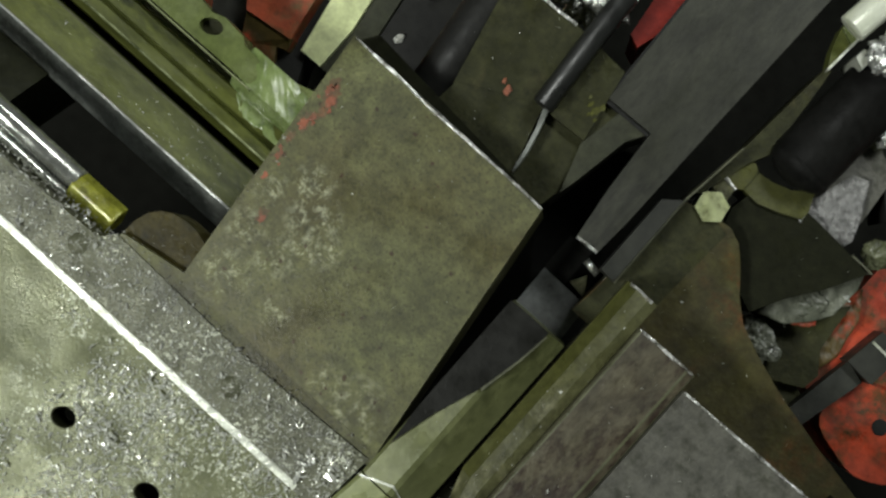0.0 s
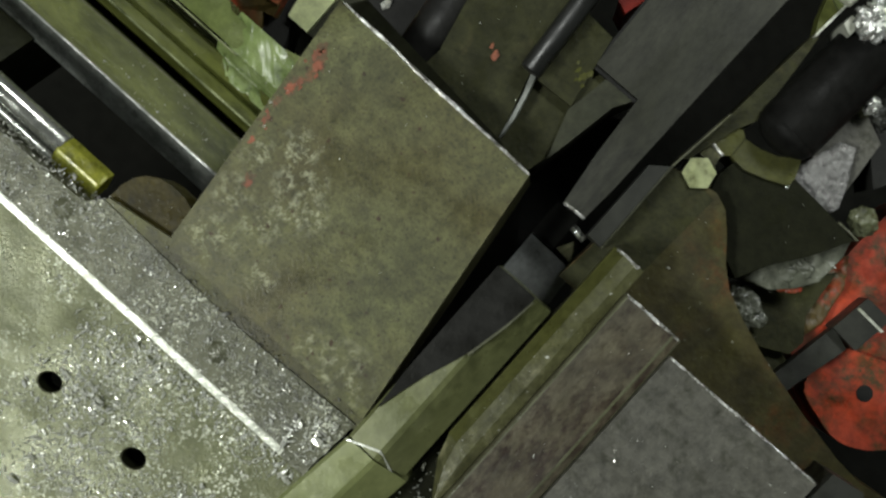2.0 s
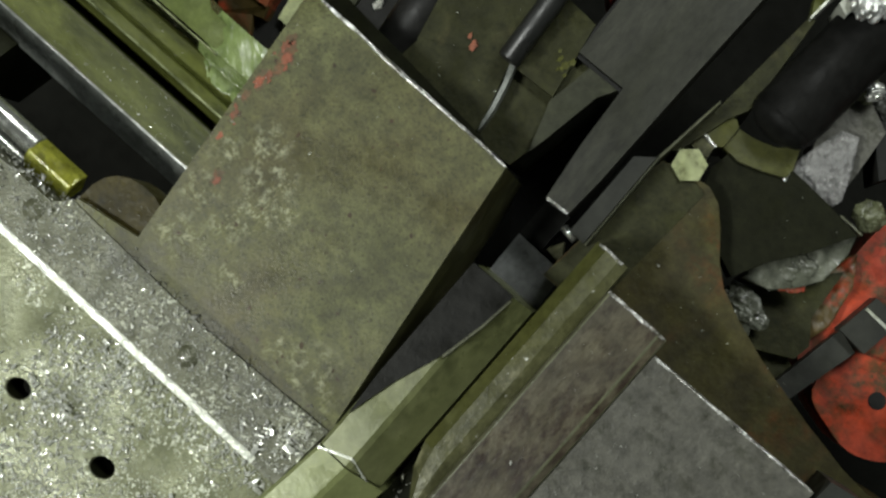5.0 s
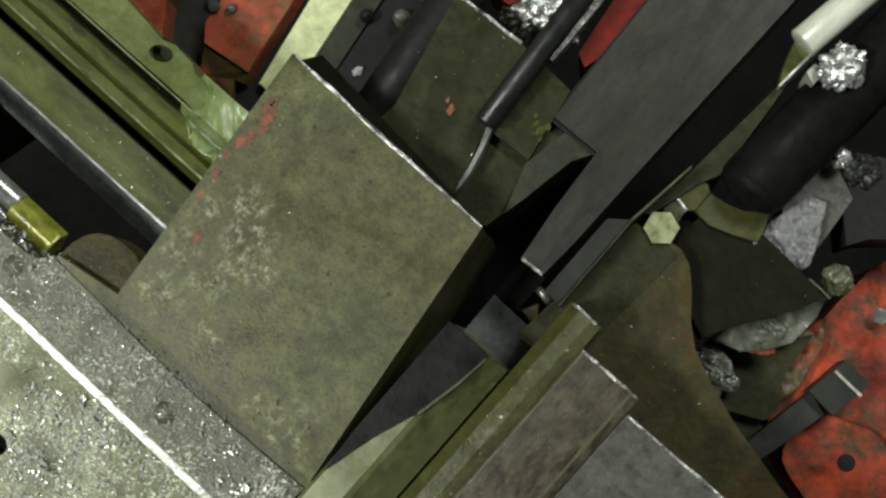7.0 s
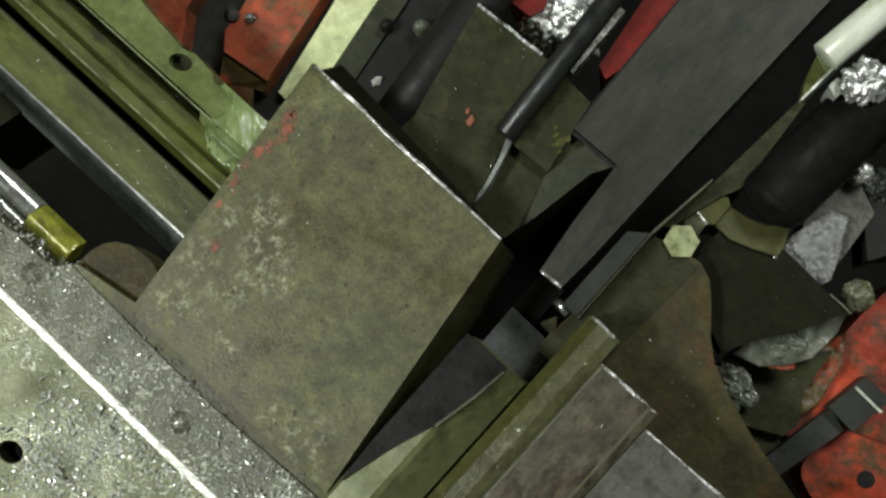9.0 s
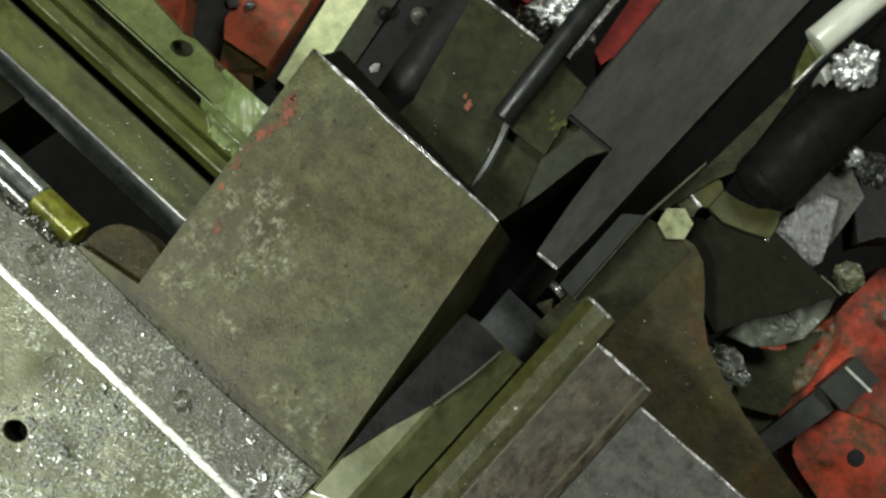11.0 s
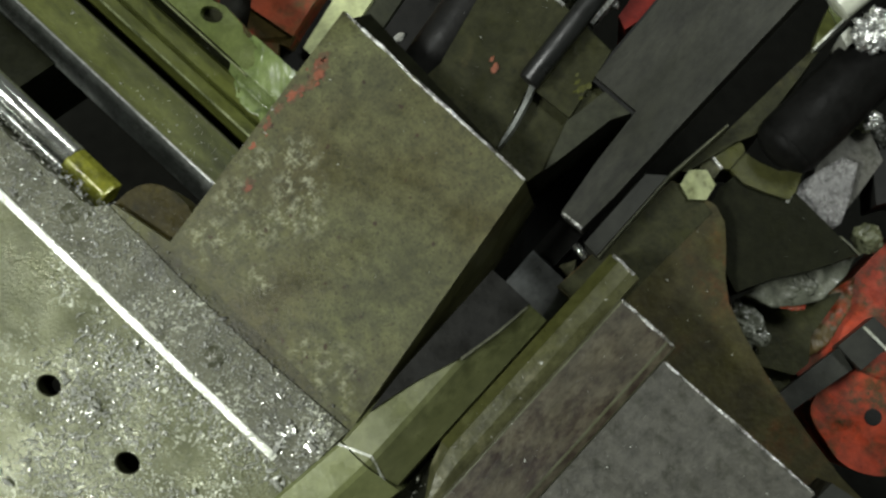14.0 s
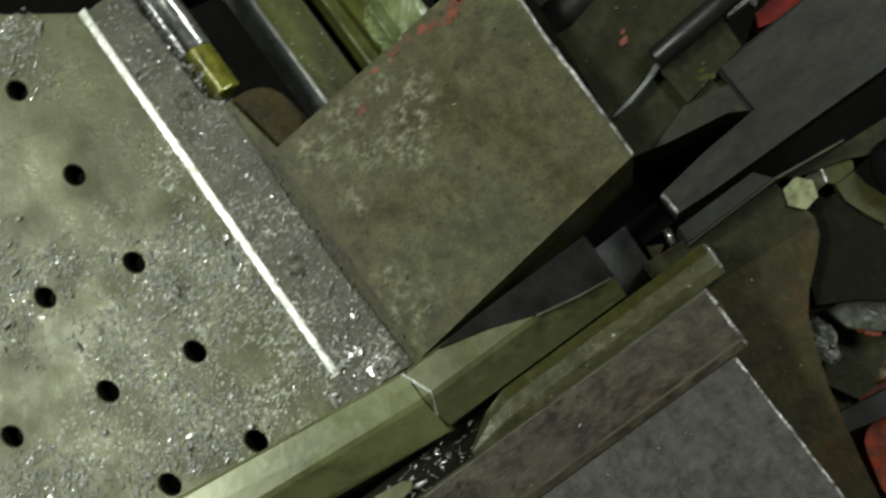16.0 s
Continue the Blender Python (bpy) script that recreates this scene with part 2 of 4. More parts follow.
M_FLECK = material("orange_paint_fleck", (0.31, 0.088, 0.040), (0.20, 0.066, 0.030), 0.5, 0.0, 200, 700, 0.6, (0.10, 0.06, 0.025), 0.5, 300, mottle=0.5)
M_RUST = material("rusty_oil_stain", (0.115, 0.062, 0.026), (0.10, 0.075, 0.032), 0.55, 0.0, 120, 500, 0.6, (0.20, 0.07, 0.03), 0.42, 220, mottle=0.5)
# Pale worn corner; on the guide flank the paleness replaces light.
M_FLANK = material("worn_corner_and_lit_flank", (0.30, 0.315, 0.29), (0.20, 0.21, 0.185), 0.35, 0.2, 60, 500, 0.6, (0.48, 0.49, 0.45), 0.4, 120, grime=0.6, mottle=0.5)
M_REDD = material("deep_red_paint", (0.16, 0.014, 0.008), (0.10, 0.010, 0.007), 0.55, 0.0, 45, 500, 0.3, (0.04, 0.024, 0.015), 0.35, 50, spec=0.2, grime=0.6)
M_PALE = material("pale_cream_strip", (0.56, 0.61, 0.31), (0.66, 0.70, 0.39), 0.36, 0.0, 30, 400, 0.08, (0.36, 0.37, 0.15), 0.3, 50, fine=0.05)
M_CAST = material("rough_grey_casting", (0.155, 0.152, 0.146), (0.24, 0.237, 0.226), 0.34, 0.3, 60, 520, 2.2, (0.035, 0.033, 0.026), 0.42, 60, grime=0.75)
M_LEVER = material("dark_lever_steel", (0.020, 0.021, 0.017), (0.031, 0.032, 0.025), 0.5, 0.05, 50, 600, 0.25, spec=0.3, grime=0.4)
# Serves the dark tool holder and the shadow laid on the rail.
M_STEEL_SHADE = material("black_steel_and_rail_shade", (0.0085, 0.0085, 0.007), (0.015, 0.015, 0.0125), 0.42, 0.1, 35, 400, 0.4, (0.026, 0.026, 0.022), 0.36, 60, spec=0.2, grime=0.5)
M_STRIP = material("grey_steel_strip", (0.115, 0.119, 0.117), (0.160, 0.165, 0.163), 0.42, 0.1, 60, 400, 0.3, spec=0.3, grime=0.45)
M_CHIP = material("steel_chip", (0.86, 0.87, 0.80), (0.66, 0.67, 0.58), 0.22, 0.5, 300, 900, 0.1, spec=1.0, mottle=0.0)
M_PALECHIP = material("pale_steel_chip", (0.55, 0.56, 0.48), (0.3, 0.31, 0.25), 0.4, 0.2, 300, 900, 0.1)
M_SWARF = material("crumpled_swarf", (0.78, 0.79, 0.76), (0.50, 0.51, 0.46), 0.28, 0.8, 160, 900, 0.8, (0.06, 0.055, 0.04), 0.46, 150, spec=0.9, mottle=0.5)
M_PIPE = material("polished_pale_bar", (0.70, 0.74, 0.56), (0.86, 0.88, 0.74), 0.2, 0.15, 30, 300, 0.3, (0.42, 0.46, 0.28), 0.42, 60, stretch=(1, 0.3, 1), fine=0.08, spec=1.0, mottle=0.25)
M_WET = material("wet_grey_grease", (0.035, 0.036, 0.028), (0.06, 0.061, 0.05), 0.22, 0.1, 90, 300, 2.2, (0.015, 0.015, 0.012), 0.45, 90, spec=0.6)
M_GREASY = material("grey_green_caked_grease", (0.080, 0.086, 0.062), (0.155, 0.162, 0.124), 0.34, 0.05, 110, 220, 1.1, (0.025, 0.026, 0.016), 0.46, 90, spec=0.5, grime=0.7, mottle=0.6)
M_DULLCHIP = material("dull_steel_chip", (0.36, 0.36, 0.32), (0.18, 0.18, 0.165), 0.4, 0.15, 300, 900, 0.1, mottle=0.0)
M_SMEAR = material("green_grease", (0.15, 0.20, 0.065), (0.25, 0.31, 0.125), 0.26, 0.0, 60, 300, 0.3, (0.08, 0.11, 0.035), 0.45, 70, mottle=0.45)
# Pale so the unseen walls and ceiling bounce light into dark parts.
M_HALL = material("hall_bounce_plaster", (0.58, 0.60, 0.58), (0.66, 0.68, 0.66), 0.8, 0.0, 2, 30, 0.2)
M_CONC = material("hall_concrete", (0.30, 0.30, 0.29), (0.38, 0.38, 0.36), 0.8, 0.0, 2, 30, 0.3)
M_HOSE = material("black_rubber_hose", (0.010, 0.0105, 0.0095), (0.016, 0.0165, 0.015), 0.42, 0.0, 60, 500, 0.3)

# ---- building helpers (plan sizes in millimetres) ----


def finish(name, bm, mats, parent=None, label="", smooth=False):
    bmesh.ops.recalc_face_normals(bm, faces=bm.faces)
    me = bpy.data.meshes.new(name)
    bm.to_mesh(me)
    bm.free()
    for m in (mats if isinstance(mats, (list, tuple)) else [mats]):
        me.materials.append(m)
    if smooth:
        for p in me.polygons:
            p.use_smooth = True
    ob = new(name, me)
    if parent is not None:
        ob.parent = parent
    if label:
        ob["label"] = label
    return ob


def part(name, bm, mats, parent, label="", smooth=False):
    return finish(name, bm, mats, parent, label, smooth)


def thing(name, bm, mats, label, category, group="", kind="", smooth=False):
    return tagged(finish(name, bm, mats, None, "", smooth), label, category, group, kind)


def empty(name, x, y, z, label, category, group=""):
    ob = tagged(new(name), label, category, group)
    ob.empty_display_size = 0.01
    return ob


def add_prism(bm, pts, z0, z1, bevel=0.0, seg=2, top=None, rough=0.0):
    """A plate with the given plan outline, from z0 up to z1; top: its own outline for the upper face."""
    top = top or pts
    lo = [bm.verts.new((x * MM, y * MM, z0 * MM)) for x, y in pts]
    zs = z1 if isinstance(z1, (list, tuple)) else [z1] * len(pts)
    hi = [bm.verts.new((x * MM, y * MM, z * MM)) for (x, y), z in zip(top, zs)]
    n = len(pts)
    bm.faces.new(lo[::-1])
    f = bm.faces.new(hi)
    sides = [bm.faces.new((lo[i], lo[(i + 1) % n], hi[(i + 1) % n], hi[i])) for i in range(n)]
    if rough:
        es = list(f.edges)
        r = bmesh.ops.subdivide_edges(bm, edges=es, cuts=14)
        for v in {v for v in r["geom_inner"] if isinstance(v, bmesh.types.BMVert)}:
            d = noise.noise_vector(v.co * 180) * rough * MM
            v.co += Vector((d.x, d.y, d.z * 0.5))
    if bevel:
        up = [e for e in bm.edges if e.is_valid and all(v.co.z > (min(zs) - 2.0) * MM - 1e-6 or v in hi for v in e.verts)
              and any(s.is_valid for s in sides) and len(e.link_faces) == 2 and abs(e.calc_face_angle(0)) > 0.4]
        bmesh.ops.bevel(bm, geom=up, offset=bevel * MM, segments=seg, affect="EDGES", profile=0.6, material=1)
    return bm


def prism(pts, z0, z1, bevel=0.0, seg=2, top=None, rough=0.0):
    return add_prism(bmesh.new(), pts, z0, z1, bevel, seg, top, rough)


def add_sweep(bm, prof, axis, s0, s1, bevel=0.0, skew=(0, 0)):
    """A bar with a closed cross-section (across, z), run along x or y from s0 to s1."""
    ends = []
    for s, k in ((s0, skew[0]), (s1, skew[1])):
        ends.append([bm.verts.new(((s * MM, (a + k) * MM, z * MM) if axis == "x" else ((a + k) * MM, s * MM, z * MM))) for a, z in prof])
    n = len(prof)
    bm.faces.new(ends[0])
    bm.faces.new(ends[1][::-1])
    for i in range(n):
        bm.faces.new((ends[0][i], ends[0][(i + 1) % n], ends[1][(i + 1) % n], ends[1][i]))
    if bevel:
        zc = max(z for a, z in prof) * MM
        bmesh.ops.bevel(bm, geom=[e for e in bm.edges if all(v.co.z > zc - 0.016 for v in e.verts)],
                        offset=bevel * MM, segments=2, affect="EDGES", profile=0.6, material=1)
    return bm


def loft(prof0, prof1, y0, y1):
    """A bar along y whose cross-section changes from one end to the other."""
    bm = bmesh.new()
    a = [bm.verts.new((x * MM, y0 * MM, z * MM)) for x, z in prof0]
    b = [bm.verts.new((x * MM, y1 * MM, z * MM)) for x, z in prof1]
    n = len(a)
    bm.faces.new(a)
    bm.faces.new(b[::-1])
    for i in range(n):
        bm.faces.new((a[i], a[(i + 1) % n], b[(i + 1) % n], b[i]))
    return bm


def sweep(prof, axis, s0, s1, bevel=0.0, skew=(0, 0)):
    return add_sweep(bmesh.new(), prof, axis, s0, s1, bevel, skew)


def add_tube(bm, p0, p1, r0, r1=None, seg=24, cap=0.15):
    """A round bar with softened ends."""
    p0, p1 = Vector(p0) * MM, Vector(p1) * MM
    r1 = r0 if r1 is None else r1
    q = (p1 - p0).to_track_quat("Z", "Y")
    length = (p1 - p0).length
    rings = []
    for s, r in ((0, r0 * (1 - cap)), (r0 * cap * MM, r0), (length - r1 * cap * MM, r1), (length, r1 * (1 - cap))):
        rings.append([bm.verts.new(p0 + q @ Vector((math.cos(a) * r * MM, math.sin(a) * r * MM, s)))
                      for a in (2 * math.pi * i / seg for i in range(seg))])
    for a, b in zip(rings, rings[1:]):
        for i in range(seg):
            bm.faces.new((a[i], a[(i + 1) % seg], b[(i + 1) % seg], b[i]))
    bm.faces.new(rings[0][::-1])
    bm.faces.new(rings[-1])
    return bm


def tube(p0, p1, r0, r1=None, seg=24, cap=0.15):
    return add_tube(bmesh.new(), p0, p1, r0, r1, seg, cap)


def lump(c, radii, amp=0.25, freq=1.6, sub=4, seed=0, rz=0):
    """A grease-caked, uneven body."""
    bm = bmesh.new()
    bmesh.ops.create_icosphere(bm, subdivisions=sub, radius=1)
    rot = Matrix.Rotation(radians(rz), 3, "Z")
    for v in bm.verts:
        n = v.co.normalized()
        k = 1 + amp * noise.fractal(n * freq + Vector((seed * 3.1, seed, 0)), 1.0, 2.0, 4)
        p = rot @ Vector((n.x * radii[0] * k, n.y * radii[1] * k, n.z * radii[2] * k))
        v.co = (p + Vector(c)) * MM
    return bm


def rugged(outline, z0, z1, amp, freq, step=0.9, seed=0.0, tilt=(0, 0)):
    """A plate with an uneven, pitted upper face over the given plan outline."""
    n = len(outline)
    fine = []
    for i in range(n):
        a, b = Vector(outline[i]), Vector(outline[(i + 1) % n])
        m = max(1, int((b - a).length / step))
        fine += [a.lerp(b, k / m) + Vector((noise.noise(Vector((i, k, seed))), noise.noise(Vector((k, i, seed + 5))))) * (0.35 if k else 0) for k in range(m)]

    def inside(p):
        hit = False
        for a, b in zip(fine, fine[1:] + fine[:1]):
            if (a.y > p.y) != (b.y > p.y) and p.x < (b.x - a.x) * (p.y - a.y) / (b.y - a.y) + a.x:
                hit = not hit
        return hit
    xs, ys = [p.x for p in fine], [p.y for p in fine]
    grid = [Vector((x, y)) for x in np.arange(min(xs), max(xs), step) for y in np.arange(min(ys), max(ys), step)]
    pts = fine + [p for p in grid if inside(p) and min((p - q).length for q in fine) > step * 0.5]
    m = len(fine)
    vs, es, fs, *rest = delaunay_2d_cdt(pts, [(i, (i + 1) % m) for i in range(m)], [], 1, 1e-5)
    bm = bmesh.new()
    top = []
    for v in vs:
        h = amp * noise.fractal(Vector((v.x * freq, v.y * freq, seed)), 0.9, 2.1, 4)
        top.append(bm.verts.new((v.x * MM, v.y * MM, (z1 + h + tilt[0] * (v.x - xs[0]) + tilt[1] * (v.y - ys[0])) * MM)))
    for f in fs:
        bm.faces.new([top[i] for i in f])
    for v in (g for g in bmesh.ops.extrude_edge_only(bm, edges=[e for e in bm.edges if len(e.link_faces) == 1])["geom"] if isinstance(g, bmesh.types.BMVert)):
        v.co.z = z0 * MM
    return bm


def hexhead(c, r, z0, z1, rz=0, cut=0.8):
    pts = [(c[0] + r * math.cos(radians(60 * i + rz)), c[1] + r * math.sin(radians(60 * i + rz))) for i in range(6)]
    return prism(pts, z0, z1, cut, 2)


# ---- unseen hall, added to close the place and bounce fill light ----
def slab_box(name, x0, x1, y0, y1, z0, z1, mat, label):
    return thing(name, prism([(x0, y0), (x1, y0), (x1, y1), (x0, y1)], z0, z1), mat, label, name.split("_")[0], kind="structure")


slab_box("floor", -3000, 3000, -3000, 3000, -1050, -950, M_CONC, "unseen grey concrete floor under the machine")
slab_box("ceiling", -3000, 3000, -3000, 3000, 2600, 2700, M_HALL, "unseen plain ceiling above the machine that bounces fill light")
slab_box("wall_north", -3000, 3000, 3000, 3100, -950, 2600, M_HALL, "unseen plain plastered wall that bounces fill light")
slab_box("wall_south", -3000, 3000, -3100, -3000, -950, 2600, M_HALL, "unseen plain plastered wall that bounces fill light")
slab_box("wall_east", 3000, 3100, -3100, 3100, -950, 2600, M_HALL, "unseen plain plastered wall that bounces fill light")
slab_box("wall_west", -3100, -3000, -3100, 3100, -950, 2600, M_HALL, "unseen plain plastered wall that bounces fill light")
# Bed colour stands in for the shade down in the gaps.
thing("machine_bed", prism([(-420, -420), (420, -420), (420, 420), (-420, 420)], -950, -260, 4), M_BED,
      "oil-soaked cast machine bed below the parts, blackened for deep shade", "machine bed", kind="structure")

# ---- table plate with drilled holes, ledge and bright edge ----
HOLE_ROWS = [(-140.0, -157.5, -103.5, [-142.4, -101.5, -60.3, -19.4, 20.6]),
             (-175.2, -195.0, -157.5, [-154.5, -112.5, -70.1, -27.0, 14.6]),
             (-214.5, -236.0, -195.0, [-160.0, -119.0, -77.5, -35.0, 6.0])]
HOLE_R = 4.5


def oval(a, r, squash, turn=21.0):
    """A point on the rim of a slot-like hole, longer along its turned axis."""
    u, v, t = r * math.cos(a), r * squash * math.sin(a), radians(turn)
    return u * math.cos(t) - v * math.sin(t), u * math.sin(t) + v * math.cos(t)


def in_oval(x, y, r, squash, turn=21.0):
    t = radians(turn)
    u, v = x * math.cos(t) + y * math.sin(t), y * math.cos(t) - x * math.sin(t)
    return u * u + (v / squash) ** 2 < r * r


def table_plate():
    """One drilled plate: the plan outline and the hole rims are triangulated together, then given depth."""
    seg = 32
    pts = [(-172, -340), (8, -340), (22, -195), (33, -120), (33, -103.6), (-152, -103.6), (-172, -130)]
    loops = [list(range(len(pts)))]
    centres = [(xc, yc) for yc, y0, y1, xs in HOLE_ROWS for xc in xs if xc > -166]
    for xc, yc in centres:
        loops.append(list(range(len(pts), len(pts) + seg)))
        pts += [(xc + dx, yc + dy) for dx, dy in (oval(2 * math.pi * k / seg, HOLE_R + 0.5, 0.8) for k in range(seg))]
    edges = [(lp[i], lp[(i + 1) % len(lp)]) for lp in loops for i in range(len(lp))]
    vs, es, fs, *rest = delaunay_2d_cdt([Vector(p) for p in pts], edges, [], 1, 1e-5)
    bm = bmesh.new()
    top = [bm.verts.new((v.x * MM, v.y * MM, 0)) for v in vs]
    for f in fs:
        c = sum((vs[i] for i in f), Vector((0, 0))) / len(f)
        if not any(in_oval(c.x - x, c.y - y, HOLE_R + 0.49, 0.8) for x, y in centres):
            bm.faces.new([top[i] for i in f])
    rims = [e for e in bm.edges if len(e.link_faces) == 1]
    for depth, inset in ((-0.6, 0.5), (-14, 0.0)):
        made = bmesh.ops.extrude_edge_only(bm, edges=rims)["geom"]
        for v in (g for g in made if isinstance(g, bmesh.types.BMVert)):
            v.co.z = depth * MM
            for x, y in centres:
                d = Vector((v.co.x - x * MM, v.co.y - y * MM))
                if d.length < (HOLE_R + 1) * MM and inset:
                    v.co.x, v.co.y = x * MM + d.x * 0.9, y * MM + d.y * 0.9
        # Slot 2 colours the hole walls dark, as the shade inside them.
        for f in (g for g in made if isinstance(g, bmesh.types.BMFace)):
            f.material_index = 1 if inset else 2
        rims = [g for g in made if isinstance(g, bmesh.types.BMEdge) and len(g.link_faces) == 1 and abs(g.verts[0].co.z - g.verts[1].co.z) < 1e-7]
    bmesh.ops.remove_doubles(bm, verts=bm.verts, dist=1e-6)
    return bm


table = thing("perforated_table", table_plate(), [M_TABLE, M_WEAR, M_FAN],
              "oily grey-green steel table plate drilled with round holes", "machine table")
part("edge_strip", sweep([(-103.6, -6), (-103.6, 0.15), (-101.2, 0.75), (-100.6, 0.95), (-100.6, -6)], "x", -152, 19), M_LINE, table,
     "bright rubbed steel edge")
part("strip_end", sweep([(-103.6, -6), (-103.6, 0.1), (-100.6, 0.3), (-100.6, -6)], "x", 19, 33), M_LEDGE, table, "dull end of the rubbed edge")
ledge = thing("table_ledge", prism([(-150, -100.6), (30, -100.6), (32, -77), (-24, -79.5), (-89, -77.5), (-94, -83), (-150, -85)],
                                   -20, 1.0, 0.5), [M_LEDGE, M_LEDGE],
              "dull steel ledge beside the table covered in fine chips", "ledge")
for bx, by in ((-97.5, -89.5), (-21.5, -90.5)):
    part("screw", tube((bx, by, 0), (bx, by, 1.8), 4.2, 4.0, 20, 0.2), M_LEDGE, ledge, "flush screw head caked with chips", True)

# ---- bright rod with the yellow tip ----
rod = empty("guide_rod", -115, -76, -12, "bright scratched steel rod with a yellow oiled tip", "rod")
part("shaft", tube((-230, -75.0, -13), (-116, -75.0, -13), 4.6, 4.6, 32, 0.1), M_CHROME, rod, "", True)
part("side_rib", tube((-230, -81.8, -11.5), (-116, -81.8, -11.5), 2.3, 2.3, 20, 0.1), M_CHROME, rod, "thin bright rib", True)
part("tip", sweep([(-84.0, -13), (-81, -9.5), (-76.6, -8.0), (-72.5, -9.8), (-70.4, -14), (-77, -19)], "x", -117, -95.5, 1.0), [M_TIP, M_TIP], rod,
     "yellow oil-coated rod tip")

# ---- central block ----
block = thing("clamp_block", prism([(-59.8, -73), (32.8, -72.5), (19.9, 29.2), (-69.8, 31.8)], -70, 8, 1.6, 4),
              [M_BLOCK, M_BLOCK], "large flat olive-grey steel block with scuffs and paint flecks", "block")
part("worn_edge", prism([(-68.8, 31.3), (19.0, 28.8), (19.6, 29.6), (-69.0, 32.1)], 2, 8.2, 0, 2, rough=0.9), [M_EDGE, M_EDGE], block,
     "bright chipped edge")
# Rear face takes the dark colour in place of its shade.
part("rear_flange", prism([(-71, 31.5), (10, 29.5), (4, 32), (-66, 38.5)], -60, -6, 0.6), [M_FAN, M_FAN], block, "sloping rear face coloured dark for its shade")


def fleck(cx, cy, r, z, seed):
    bm = bmesh.new()
    rim = []
    for i in range(36):
        a = 2 * math.pi * i / 36
        k = r * (0.8 + 0.45 * noise.noise(Vector((math.cos(a) * 1.2 + seed * 7, math.sin(a) * 1.2, seed)))
                 + 0.55 * noise.noise(Vector((math.cos(a) * 4 + seed, math.sin(a) * 4, seed * 3)))
                 + 0.35 * noise.noise(Vector((math.cos(a) * 9 + seed, math.sin(a) * 9, seed * 5))))
        rim.append((cx + math.cos(a) * k * 0.8, cy + math.sin(a) * k * 1.2))
    return add_prism(bm, rim, z - 0.3, z + 0.12)


for i, (fx, fy, fr) in enumerate([(-60.5, 9.0, 2.8), (-64.0, 12.0, 2.4), (-61.8, 1.0, 2.2), (-63.0, -3.5, 2.6), (-62.2, -17.0, 2.3),
                                  (-61.0, -25.9, 1.8), (-51.8, -37.8, 2.0), (-58.8, 6.0, 1.2),
                                  (-65.2, 7.5, 1.0), (-60.4, -0.8, 1.0), (-63.9, -14.6, 0.9), (-62.4, 14.2, 0.9), (-60.0, -19.5, 0.8)]):
    part("paint_fleck", fleck(fx, fy, fr * 0.85, 8, i + 1), M_FLECK, block, "orange-red paint fleck")

for i, (fx, fy, fr) in enumerate([(-61.5, 10.5, 4.2), (-60.2, 4.5, 3.2), (-62.6, -1.5, 3.6), (-63.4, -9.5, 2.2), (-63.8, 15.0, 2.4), (-52.6, -37.2, 2.6)]):
    part("rust_stain", fleck(fx, fy, fr, 7.94, i + 41), M_RUST, block, "rusty brown stain")

# small rounded tab beside the block
thing("stop_tab", prism([(-89, -77.6), (-88.4, -70), (-86.6, -65), (-83.6, -61.4), (-79.4, -59), (-74, -58), (-68, -58.2), (-61, -60.6), (-56, -66), (-56, -77)], -22, -3, 1.8, 4),
      [M_TAB, M_TAB], "small dark rounded stop tab beside the block", "stop")
thing("joint_filler", prism([(-89, -80), (33, -79), (33, -71), (-60, -71.5), (-88, -76)], -30, 0.4, 0.4), [M_BLOCK, M_BLOCK],
      "narrow oily joint strip between block and ledge", "strip")

# ---- guide channels at depth ----
guide = thing("lower_guide", sweep([(-50.0, -110), (-50.0, -50.6), (-49.6, -50), (-33.6, -50), (-33, -50.6), (-33, -110)], "x", -330, -60, 0.4),
              [M_CHAN, M_WEAR], "green oily steel guide bar with sloping edge", "guide bar", "guide bars")
# Flank lightened in colour, as if more light fell on it.
part("flank", sweep([(-59.6, -110), (-59.6, -60.4), (-50.3, -49.9), (-49.6, -49.8), (-49.6, -110)], "x", -329, -60), M_FLANK, guide, "sloping grey flank painted paler for the light on it")
midguide = thing("middle_guide", sweep([(-31.2, -110), (-31.2, -60), (-26.6, -46.6), (-26.0, -46), (-21.9, -46), (-21.4, -47), (-21.4, -110)], "x", -330, -60),
                 [M_CHAN, M_WEAR], "narrow green oily steel guide bar", "guide bar", "guide bars")
part("edge_bead", sweep([(-26.7, -60), (-26.7, -46.4), (-26.3, -45.8), (-25.7, -45.8), (-25.7, -60)], "x", -329, -60), M_BEAD, midguide, "rubbed bright edge")
# Black floor put in for the shade between the guide bars.
thing("channel_floor", sweep([(-33, -150), (-33, -84), (-26.4, -84), (-26.4, -150)], "x", -330, -60), [M_PIT, M_PIT], "black floor for the shade in the slot between the guide bars", "machine floor")
thing("channel_land", sweep([(-21.3, -110), (-21.3, -50), (-13.4, -50), (-12.6, -51), (-12.6, -62), (-8.2, -62), (-8.2, -110)], "x", -330, -60), [M_CHAN, M_WEAR], "sunken oily land beside the guide plate", "machine floor")


